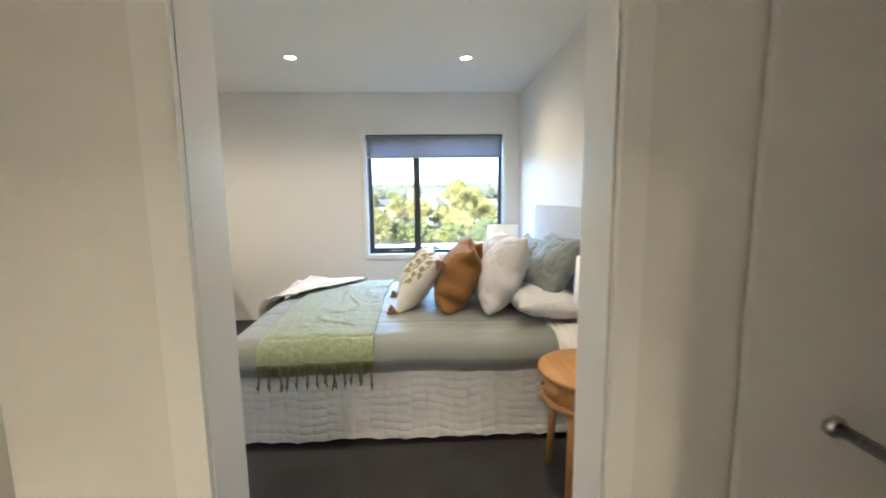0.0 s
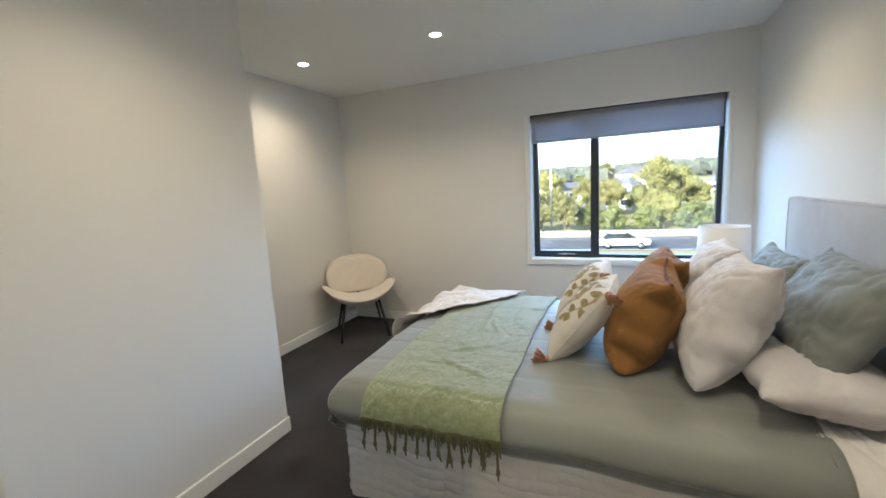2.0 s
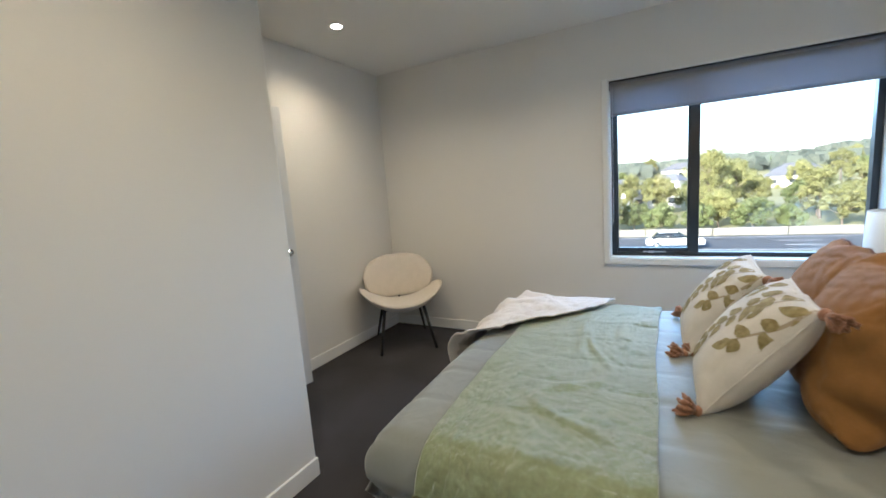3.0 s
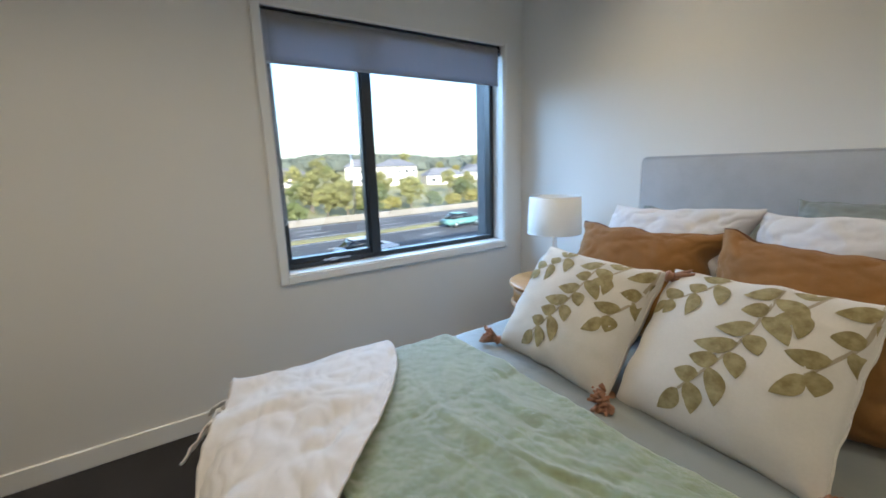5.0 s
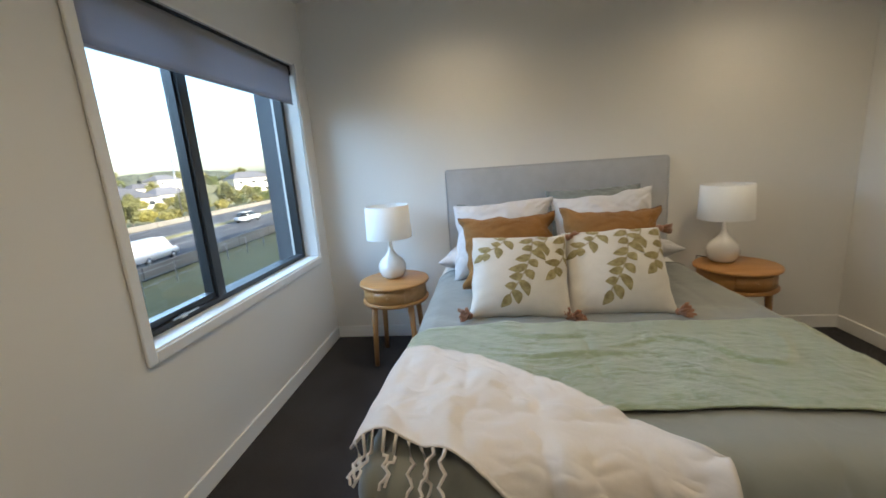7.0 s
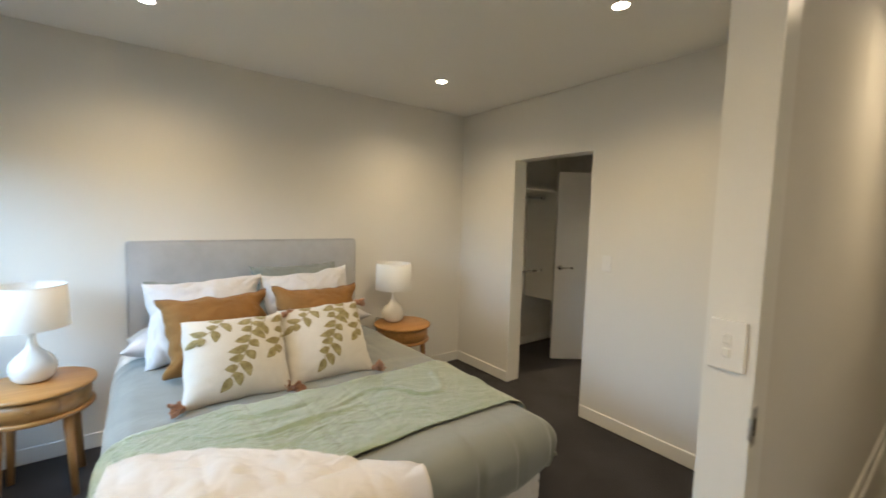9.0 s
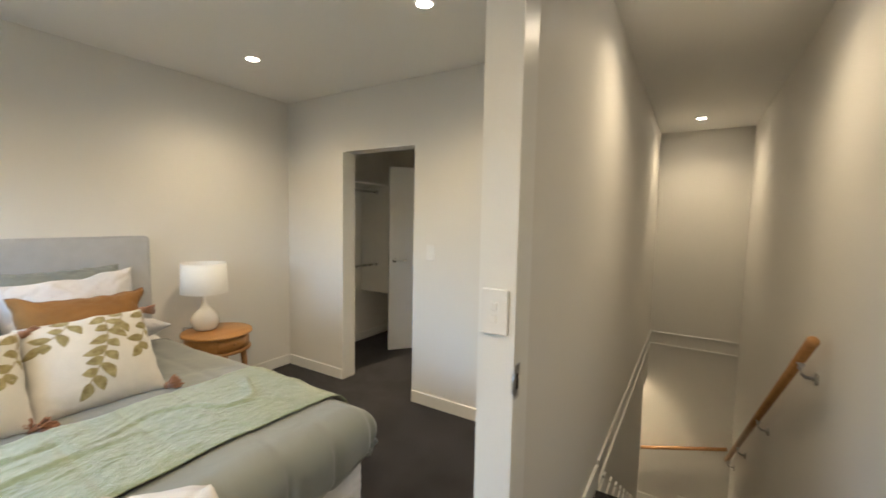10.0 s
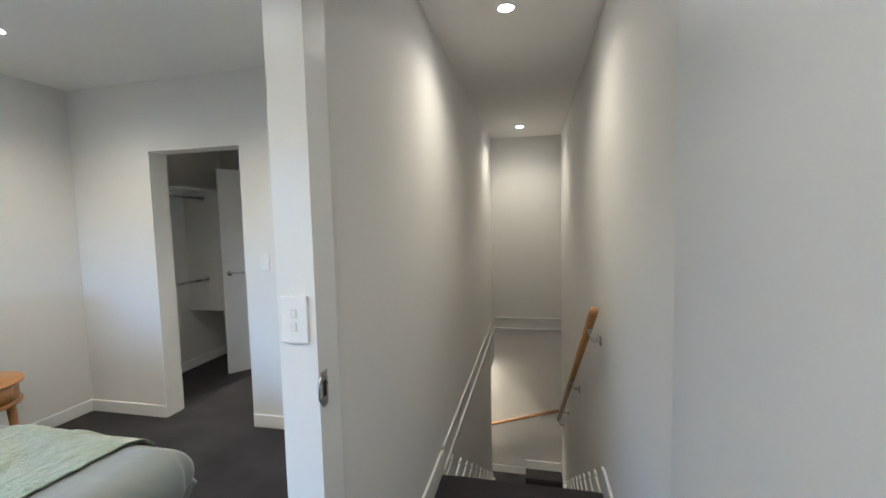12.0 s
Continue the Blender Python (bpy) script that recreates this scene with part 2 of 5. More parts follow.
def add_lathe(bm, profile, n=40, centre=(0, 0, 0)):
    """Turn (radius, height) pairs round the z axis."""
    cx, cy, cz = centre
    rings = []
    for r, z in profile:
        if r < 1e-5:
            rings.append([bm.verts.new((cx, cy, cz + z))])
        else:
            rings.append([bm.verts.new((cx + r * math.cos(2 * math.pi * i / n), cy + r * math.sin(2 * math.pi * i / n), cz + z)) for i in range(n)])
    for a, b in zip(rings, rings[1:]):
        for i in range(n):
            j = (i + 1) % n
            if len(a) == 1 and len(b) == 1:
                continue
            if len(a) == 1:
                bm.faces.new((a[0], b[i], b[j]))
            elif len(b) == 1:
                bm.faces.new((a[i], b[0], a[j]))
            else:
                bm.faces.new((a[i], b[i], b[j], a[j]))
    return bm


def lathe(profile, n=40, centre=(0, 0, 0)):
    return add_lathe(bmesh.new(), profile, n, centre)


def add_tube(bm, points, radius, n=8, end_radius=None, closed=False):
    """A round bar along a line of points."""
    pts = [Vector(p) for p in points]
    rings = []
    m = len(pts)
    for i, p in enumerate(pts):
        if closed:
            d = pts[(i + 1) % m] - pts[i - 1]
        else:
            d = pts[min(i + 1, m - 1)] - pts[max(i - 1, 0)]
        d.normalize()
        up = Vector((0, 0, 1)) if abs(d.z) < 0.95 else Vector((1, 0, 0))
        s = d.cross(up).normalized()
        u = s.cross(d)
        r = radius if end_radius is None else radius + (end_radius - radius) * i / max(m - 1, 1)
        rings.append([bm.verts.new(p + (s * math.cos(2 * math.pi * k / n) + u * math.sin(2 * math.pi * k / n)) * r) for k in range(n)])
    pairs = list(zip(rings, rings[1:])) + ([(rings[-1], rings[0])] if closed else [])
    for a, b in pairs:
        for k in range(n):
            bm.faces.new((a[k], a[(k + 1) % n], b[(k + 1) % n], b[k]))
    if not closed:
        bm.faces.new(rings[0])
        bm.faces.new(rings[-1][::-1])
    return bm


def tube(points, radius, n=8, end_radius=None, closed=False):
    return add_tube(bmesh.new(), points, radius, n, end_radius, closed)


def grid(f, nu, nv, thickness=0.0):
    """A sheet f(u, v), u and v from 0 to 1; with a thickness it becomes a closed slab."""
    bm = bmesh.new()
    top = [[bm.verts.new(f(i / nu, j / nv)) for j in range(nv + 1)] for i in range(nu + 1)]
    for i in range(nu):
        for j in range(nv):
            bm.faces.new((top[i][j], top[i + 1][j], top[i + 1][j + 1], top[i][j + 1]))
    if thickness:
        bm.normal_update()
        low = [[bm.verts.new(v.co - v.normal * thickness) for v in row] for row in top]
        for i in range(nu):
            for j in range(nv):
                bm.faces.new((low[i][j], low[i][j + 1], low[i + 1][j + 1], low[i + 1][j]))
        for i in range(nu):
            bm.faces.new((top[i][0], low[i][0], low[i + 1][0], top[i + 1][0]))
            bm.faces.new((top[i][nv], top[i + 1][nv], low[i + 1][nv], low[i][nv]))
        for j in range(nv):
            bm.faces.new((top[0][j], top[0][j + 1], low[0][j + 1], low[0][j]))
            bm.faces.new((top[nu][j], low[nu][j], low[nu][j + 1], top[nu][j + 1]))
    return bm


def nz(x, y, z=0.0):
    return noise.noise(Vector((x, y, z)))


def fold(name, bm, material, label, category, kind="structure"):
    return tagged(part(name, bm, material), label, category, "", kind)


# ---- plan ----
XW, YS, H = -3.845, -3.735, 2.52       # west wall, south wall, ceiling; the north-east corner is the origin
SX, SXI, SY = -2.87, -2.95, -2.135     # stair partition: room face, stair face, free end
YE = -6.72                             # far wall of the stair
OX0, OX1, OZ = -1.497, -0.727, 2.02     # opening to the robe
RB = -3.875                            # back face of the robe partition
WX0, WX1, WZ0, WZ1 = -1.735, -0.175, 0.72, 2.085   # window opening
RS, RW, RE = -5.22, -1.86, -0.03       # robe: south, west, east faces
BB, BT = 0.095, 0.014                  # baseboard height and thickness

bm = box(XW - 0.2, SX, SY - 0.0, 0.25, -0.2, 0)
add_box(bm, SX, 0.2, YS, 0.25, -0.2, 0)
add_box(bm, RW - 0.1, 0.2, RS - 1.6, YS, -0.2, 0)
add_box(bm, XW, SXI, -3.43, SY, -0.2, 0)
fold("floor", bm, CARPET, "charcoal grey cut-pile carpet over the whole floor", "carpet")

bm = box(XW - 0.2, 0.2, YE - 0.2, 0.25, H, H + 0.2)
fold("ceiling", bm, CEIL, "flat matt white plasterboard ceiling with downlights", "ceiling")

bm = box(0, 0.2, -3.735, 0.25, 0, H)
fold("wall_east", bm, WALL, "plain off-white painted wall behind the headboard", "wall")
bm = box(XW, WX0, 0, 0.2, 0, H)
add_box(bm, WX1, 0, 0, 0.2, 0, H)
add_box(bm, WX0, WX1, 0, 0.2, 0, WZ0)
add_box(bm, WX0, WX1, 0, 0.2, WZ1, H)
fold("wall_north", bm, WALL, "off-white painted wall with a wide window", "wall")
bm = box(XW - 0.2, XW, YE - 0.2, 0.25, -2.6, H)
fold("wall_west", bm, WALL, "off-white painted wall running on down the stairwell", "wall")
bm = box(SX, OX0, RB, YS, 0, H)
add_box(bm, OX1, 0.2, RB, YS, 0, H)
add_box(bm, OX0, OX1, RB, YS, OZ, H)
fold("wall_south", bm, WALL, "off-white painted wall with an opening into the walk-in robe", "wall")
bm = box(SXI, SX, YE, SY, 0.0, H)
add_box(bm, SXI, SX, -6.2, SY, -2.6, 0.0)
add_box(bm, SXI, SX, YE, -6.2, -0.44, 0.0)
fold("wall_stair", bm, WALL, "off-white painted partition between bedroom and stairwell", "wall")
bm = box(XW, SX + 0.9, YE - 0.2, YE, -2.6, H)
fold("wall_stair_end", bm, WALL, "off-white painted end wall of the stairwell", "wall")
bm = box(RE, 0.2, RS - 1.6, RB, 0, H)
add_box(bm, RW - 0.1, RW, RS - 1.6, RB, 0, H)
add_box(bm, -0.99, RE, RS - 0.1, RS, 0, H)
add_box(bm, RW, -1.76, RS - 0.1, RS, 0, H)
add_box(bm, -1.76, -0.99, RS - 0.1, RS, 2.03, H)
add_box(bm, RW - 0.1, 0.2, RS - 1.7, RS - 1.6, 0, H)
fold("wall_robe", bm, WALL, "off-white painted walls of the walk-in robe", "wall")


def baseboard(x0, x1, y0, y1, z0=0.0, h=BB):
    bm = box(x0, x1, y0, y1, z0, z0 + h, bevel=0.004, segments=1)
    return fold("baseboard", bm, TRIM, "white gloss painted square-edged baseboard along the wall", "baseboard")


baseboard(-BT, 0, YS, 0)
baseboard(XW, -BT, -BT, 0)
baseboard(XW, XW + BT, SY, -BT)
baseboard(SX, OX0 - 0.0, YS, YS + BT)
baseboard(OX1, -BT, YS, YS + BT)
baseboard(SX, SX + BT, YS + BT, SY + 0.012)
baseboard(SX - 0.045, SX, SY, SY + 0.012)
baseboard(RE - BT, RE, RS, RB)
baseboard(RW, RW + BT, RS, RB)
baseboard(OX1, RE - BT, RB - BT, RB)
baseboard(RW + BT, OX0 - 0.06, RB - BT, RB)
baseboard(-0.99, RE - BT, RS, RS + BT)

# lining of the robe opening, with a narrow architrave on the robe side
bm = box(OX0 - 0.002, OX0 + 0.003, YS - 0.108, YS + 0.003, 0, OZ)
add_box(bm, OX0 - 0.002, OX0 + 0.010, RB, YS - 0.108, 0, OZ)
add_box(bm, OX1 - 0.003, OX1 + 0.002, RB, YS + 0.003, 0, OZ)
add_box(bm, OX0 + 0.003, OX1 - 0.003, RB, YS + 0.003, OZ - 0.004, OZ + 0.002)
add_box(bm, OX0 - 0.055, OX0 + 0.0085, RB - 0.016, RB, 0, OZ + 0.05)
add_box(bm, OX1 + 0.004, OX1 + 0.055, RB - 0.016, RB, 0, OZ + 0.05)
add_box(bm, OX0 - 0.004, OX1 + 0.004, RB - 0.016, RB, OZ + 0.002, OZ + 0.05)
fold("trim_robe_opening", bm, TRIM, "white painted lining and narrow architrave round the robe opening", "trim")


# ---- window ----
def window():
    w = thing("window_1", "dark aluminium two-pane window with a white timber reveal", "window", kind="structure")
    fy0, fy1 = 0.10, 0.16
    # white reveal and face trim
    bm = box(WX0, WX0 + 0.012, -0.004, fy1 + 0.02, WZ0, WZ1)
    add_box(bm, WX1 - 0.012, WX1, -0.004, fy1 + 0.02, WZ0, WZ1)
    add_box(bm, WX0 + 0.012, WX1 - 0.012, -0.004, fy1 + 0.02, WZ1 - 0.012, WZ1)
    part("window_reveal", bm, TRIM, w)
    part("window_sill", box(WX0 + 0.012, WX1 - 0.012, -0.006, fy1 + 0.02, WZ0, WZ0 + 0.016, bevel=0.003), TRIM, w)
    t = 0.038
    bm = box(WX0 - t, WX0 + 0.006, -0.018, -0.004, WZ0 - t, WZ1 + 0.004, bevel=0.003, segments=1)
    add_box(bm, WX1 - 0.006, WX1 + t * 0.5, -0.018, -0.004, WZ0 - t, WZ1 + 0.004, bevel=0.003, segments=1)
    add_box(bm, WX0 + 0.006, WX1 - 0.006, -0.018, -0.004, WZ0 - t, WZ0 + 0.008, bevel=0.003, segments=1)
    part("architrave", bm, TRIM, w)
    x0, x1, z0, z1 = WX0 + 0.012, WX1 - 0.012, WZ0 + 0.016, WZ1 - 0.012
    f = 0.036
    mx = -1.155
    bm = box(x0, x0 + f, fy0, fy1, z0, z1, bevel=0.002, segments=1)
    add_box(bm, x1 - f, x1, fy0, fy1, z0, z1, bevel=0.002, segments=1)
    add_box(bm, x0 + f, x1 - f, fy0, fy1, z0, z0 + f * 0.8, bevel=0.002, segments=1)
    add_box(bm, x0 + f, x1 - f, fy0, fy1, z1 - f, z1, bevel=0.002, segments=1)
    add_box(bm, mx - 0.036, mx + 0.026, fy0 - 0.004, fy1, z0 + f * 0.8, z1 - f, bevel=0.002, segments=1)
    fr = part("window_frame", bm, ALUM, w)
    # opening sash on the west side
    s = 0.03
    sx0, sx1, sz0, sz1 = x0 + f, mx - 0.036, z0 + f * 0.8, z1 - f
    bm = box(sx0, sx0 + 0.012, fy0 + 0.012, fy1, sz0, sz1)
    add_box(bm, sx1 - 0.012, sx1, fy0 + 0.012, fy1, sz0, sz1)
    add_box(bm, sx0 + 0.012, sx1 - 0.012, fy0 + 0.012, fy1, sz0, sz0 + s)
    add_box(bm, sx0 + 0.012, sx1 - 0.012, fy0 + 0.012, fy1, sz1 - s, sz1)
    part("sash", bm, ALUM, w)
    bm = box(-1.5, -1.34, fy0 - 0.006, fy0 + 0.004, sz0 - 0.004, sz0 + 0.006, bevel=0.002)
    add_box(bm, -1.46, -1.42, fy0 - 0.012, fy0 + 0.004, sz0 - 0.008, sz0 + 0.01, bevel=0.003)
    part("window_latch", bm, STEEL, w, "slim metal window latch")
    for a, b, c, d in ((sx0 + 0.012, sx1 - 0.012, sz0 + s, sz1 - s), (mx + 0.026, x1 - f, z0 + f * 0.8, z1 - f)):
        g = part("pane", box(a, b, 0.128, 0.134, c, d), GLASS, w)
        g.visible_shadow = False
    return w


window()


def blind():
    b = thing("roller_blind", "grey roller blind pulled a quarter down in the window", "blind", pose(0, 0, 0))
    x0, x1 = WX0 + 0.018, WX1 - 0.034
    bm = bmesh.new()
    add_tube(bm, [(x0, 0.045, 2.045), (x1, 0.045, 2.045)], 0.024, 16)
    part("roller", bm, BLIND, b, smooth=True)
    part("cloth", grid(lambda u, v: Vector((x0 + (x1 - x0) * u, 0.021 + 0.0015 * math.sin(9 * u), 2.045 - 0.222 * v)), 24, 6, 0.0012), BLIND, b, smooth=True)
    part("hem_bar", box(x0, x1, 0.016, 0.026, 1.816, 1.828, bevel=0.003), BLIND, b)
    bm = box(x0 - 0.008, x0 - 0.001, 0.012, 0.078, 2.01, 2.072)
    add_box(bm, x1 + 0.001, x1 + 0.01, 0.012, 0.078, 2.01, 2.072)
    add_box(bm, x0 - 0.008, x1 + 0.01, 0.012, 0.08, 2.068, 2.0725)
    part("bracket", bm, ALUM, b, "dark metal blind bracket and head rail")
    pts = [(x0 + 0.004, 0.012, 2.04 - 1.0 * i / 20) for i in range(21)]
    pts += [(x0 + 0.004 + 0.012 * math.sin(a), 0.012, 1.04 - 0.02 + 0.02 * math.cos(a)) for a in (0.8, 1.6, 2.4, 3.1)]
    pts += [(x0 + 0.016, 0.014, 1.03 + 1.0 * i / 20) for i in range(21)]
    part("cord", tube(pts, 0.0013, 5), PLASTIC, b, "thin white pull cord loop")
    return b


blind()


# ---- downlights ----
def downlight(x, y, energy, z=H):
    d = thing("downlight", "round recessed white downlight, lit, in the ceiling", "ceiling light", pose(x, y, z), "ceiling downlights")
    ring = part("rim", lathe([(0.036, -0.0005), (0.038, -0.004), (0.046, -0.005), (0.049, -0.001)], 32), TRIM, d, smooth=True)
    lens = part("lens", lathe([(0.0, -0.002), (0.036, -0.002), (0.036, 0.0005)], 32), GLOW, d, "glowing warm white lens")
    for o in (ring, lens):
        o.matrix_parent_inverse = Matrix()
    l = new("downlight_beam", bpy.data.lights.new("downlight_beam", "SPOT"))
    l.data.energy, l.data.color = energy, (1.0, 0.75, 0.44)
    l.data.spot_size, l.data.spot_blend, l.data.shadow_soft_size = radians(148), 1.0, 0.035
    l.matrix_world = pose(x, y, z - 0.014)
    return d


LAMP = 10.2
for x, y in ((-3.334, -1.11), (-2.149, -1.112), (-0.716, -1.112), (-0.719, -2.91), (-2.141, -2.905)):
    downlight(x, y, LAMP)
for x, y in ((-3.36, -3.40), (-3.345, -6.1)):
    downlight(x, y, LAMP * 0.66)
downlight(-1.45, -6.45, 64.0)          # unseen fill lamp, added in the passage behind the robe to brighten it


# ---- bed ----
BX0, BX1, BY0, BY1 = -2.19, -0.10, -2.545, -0.925      # outer edges of the made bed
TOP, RAD = 0.612, 0.13


def over_edge(s, edge, inward):
    """Along one axis: a cloth coordinate s that runs past an edge and down its side. Returns place and drop."""
    d = (s - (edge + inward * RAD)) * -inward            # how far past the start of the round
    if d <= 0:
        return s, 0.0
    arc = RAD * math.pi / 2
    if d < arc:
        a = d / RAD
        return edge + inward * RAD - inward * RAD * math.sin(a), RAD * (1 - math.cos(a))
    return edge + inward * 0.02 * (d - arc), RAD + (d - arc)


def bed_top(x, y):
    """Puffed top of the bed, with soft creases and shallow quilting lines across."""
    z = TOP + 0.02 * (1 - ((y + 1.735) / 0.85) ** 2)
    z += 0.010 * nz(2.2 * x, 2.6 * y, 3.0) + 0.005 * nz(7 * x + 2.5 * nz(2 * x, 2 * y), 5 * y, 8.0)
    return z - 0.006 * channel(y) * (0.5 + 0.5 * nz(4 * x, 3 * y, 12))


def channel(y):
    """Shallow stitched channels that run the length of the duvet."""
    return math.exp(-((((y + 1.735) % 0.215) - 0.1075) / 0.014) ** 2)


def drape(s, t, lift=0.0, x_edge=BX0, corner=True):
    """Place on the bed's surface for cloth coordinates s (along x) and t (along y)."""
    x, dx = over_edge(s, x_edge - lift, 1)
    if t < -1.735:
        y, dy = over_edge(t, BY0 - lift, 1)
    else:
        y, dy = over_edge(t, BY1 + lift, -1)
    drop = math.hypot(dx, dy) if min(dx, dy) < RAD else max(dx, dy) + 0.08 * min(dx, dy)
    if corner and dx > 0 and dy > 0:                     # round the corner in plan
        k = min(dx, RAD) * min(dy, RAD) / RAD ** 2 * 0.05
        x += k
        y += k if t < -1.735 else -k
    out = min(dx + dy, 0.3)
    if dx > 0:
        x += 0.022 * channel(y) * min(1, dx / RAD)
    x += 0.05 * out * nz(3.1 * s, 4.3 * t, 20.0)
    y += 0.07 * out * nz(4.3 * s, 3.1 * t, 21.0)
    return Vector((x, y, bed_top(max(x, BX0), min(max(y, BY0), BY1)) - drop + lift))


def bed():
    b = thing("bed", "queen bed with grey upholstered headboard and white quilted valance", "bed")
    # base and feet
    part("base", box(-2.08, -0.09, -2.44, -1.03, 0.06, 0.33, bevel=0.02), VALANCE, b)
    for x in (-2.0, -1.1, -0.2):
        for y in (-2.34, -1.13):
            part("foot", lathe([(0, 0), (0.025, 0), (0.03, 0.06), (0, 0.06)], 14, (x, y, 0)), BLACKM, b, "short black plastic foot", True)
    # quilted skirt, one panel for each open side
    def quilt(s, z):
        q = s / 0.078 + 0.06 * nz(5 * s, 7 * z)
        col = math.floor(q)
        edge = abs(math.sin(math.pi * q)) ** 0.35                     # upright stitched channels
        wavy = z / 0.047 + 0.10 * math.sin(27 * s) + 0.75 * nz(5 * s, 4 * z, 2.0) + 0.10 * (col % 3)
        swell = abs(math.sin(math.pi * wavy)) ** 0.55                 # wavy stitched rows
        patch = max(0.12, min(1, 0.55 + 1.3 * nz(5 * s, 8 * z, 6.0)))
        return 0.002 * edge + 0.010 * swell * (0.5 + 0.5 * edge) * patch + 0.0025 * nz(26 * s, 30 * z, 5.0)

    def hem(s, v):
        return v ** 6 * (0.010 * abs(math.sin(math.pi * s / 0.15)) + 0.012 * nz(3 * s, 1.0, 2.0))

    def south(u, v):
        x = -2.125 + 2.02 * u
        z = 0.5 - 0.468 * v + hem(x, v)
        return Vector((x, -2.465 - 0.015 * v - quilt(x, z), z))

    def north(u, v):
        x = -2.125 + 2.02 * u
        z = 0.5 - 0.468 * v + hem(x, v)
        return Vector((x, -1.0 + 0.015 * v + quilt(x, z), z))

    def west(u, v):
        y = -2.47 + 1.47 * u
        z = 0.5 - 0.468 * v + hem(y, v)
        return Vector((-2.125 - 0.015 * v - quilt(y, z), y, z))
    for f, n in ((south, 400), (north, 160), (west, 260)):
        part("valance", grid(f, n, 100, 0.004), VALANCE, b, "white quilted valance hanging to the floor", True)
    part("mattress", box(-2.1, -0.10, -2.46, -1.01, 0.33, 0.60, bevel=0.05, segments=4), SHEET, b, "", True)
    # headboard: padded panel with a welted edge
    y0, y1, z1 = -2.518, -0.983, 1.30
    bm = box(-0.082, -0.006, y0, y1, 0.06, z1, bevel=0.022, segments=4)
    bmesh.ops.subdivide_edges(bm, edges=[e for e in bm.edges if e.calc_length() > 0.3], cuts=10, use_grid_fill=True)
    part("headboard", bm, HEADB, b, "pale blue-grey linen upholstered headboard", True)
    w = 0.004
    path = [(-0.079, y0 + w, 0.1), (-0.079, y0 + w, z1 - 0.025), (-0.079, y0 + 0.012, z1 - 0.01), (-0.079, y0 + 0.03, z1 - w + 0.001)]
    path += [(-0.079, -a[1] + (y0 + y1), a[2]) for a in reversed(path)]
    part("welt", tube(path, 0.0024, 6), HEADB, b, "", True)
    return b


bed()


def bed_linen():
    # fitted sheet fold near the pillows
    d = thing("top_sheet", "crumpled white sheet folded back on the bed", "bed sheet")
    part("sheet", grid(lambda u, v: drape(-0.40 + 0.29 * u, -2.86 + 2.25 * v, 0.004 + 0.022 * abs(nz(5 * u + 3 * nz(3 * u, 9 * v), 16 * v, 4)) + 0.008 * abs(nz(12 * u, 40 * v, 7)), corner=False), 60, 220, 0.006), SHEET, d, "", True)
    q = thing("duvet", "sage-grey cotton duvet cover spread over the bed", "duvet")

    def f(u, v):
        t = -2.695 + 1.92 * v
        s0 = -2.43 + 0.125 * (math.exp(-(v / 0.12) ** 2) + math.exp(-((1 - v) / 0.12) ** 2))   # corners cut round
        s = s0 + (-0.36 + 0.015 * nz(3 * v, 1, 1) - s0) * u
        p = drape(s, t, 0.016)
        hem = abs(v - 0.5) * 2
        if hem > 0.93:                                    # the hem tucks in under itself
            p.y += (hem - 0.93) * 0.55 * (1 if v < 0.5 else -1)
        if u < 0.03:
            p.x += (0.03 - u) * 1.6
        return p
    part("cover", grid(f, 150, 130, 0.03), DUVET, q, "", True)
    out = Vector((0, 0, 0.002))
    for edge in ([f(i / 60, 0.03) + out for i in range(9, 60)], [f(i / 60, 0.97) + out for i in range(9, 60)], [f(0.985, i / 60) + out for i in range(6, 55)]):
        part("hem", tube(edge, 0.0025, 6), DUVET, q, "", True)
    return d


bed_linen()


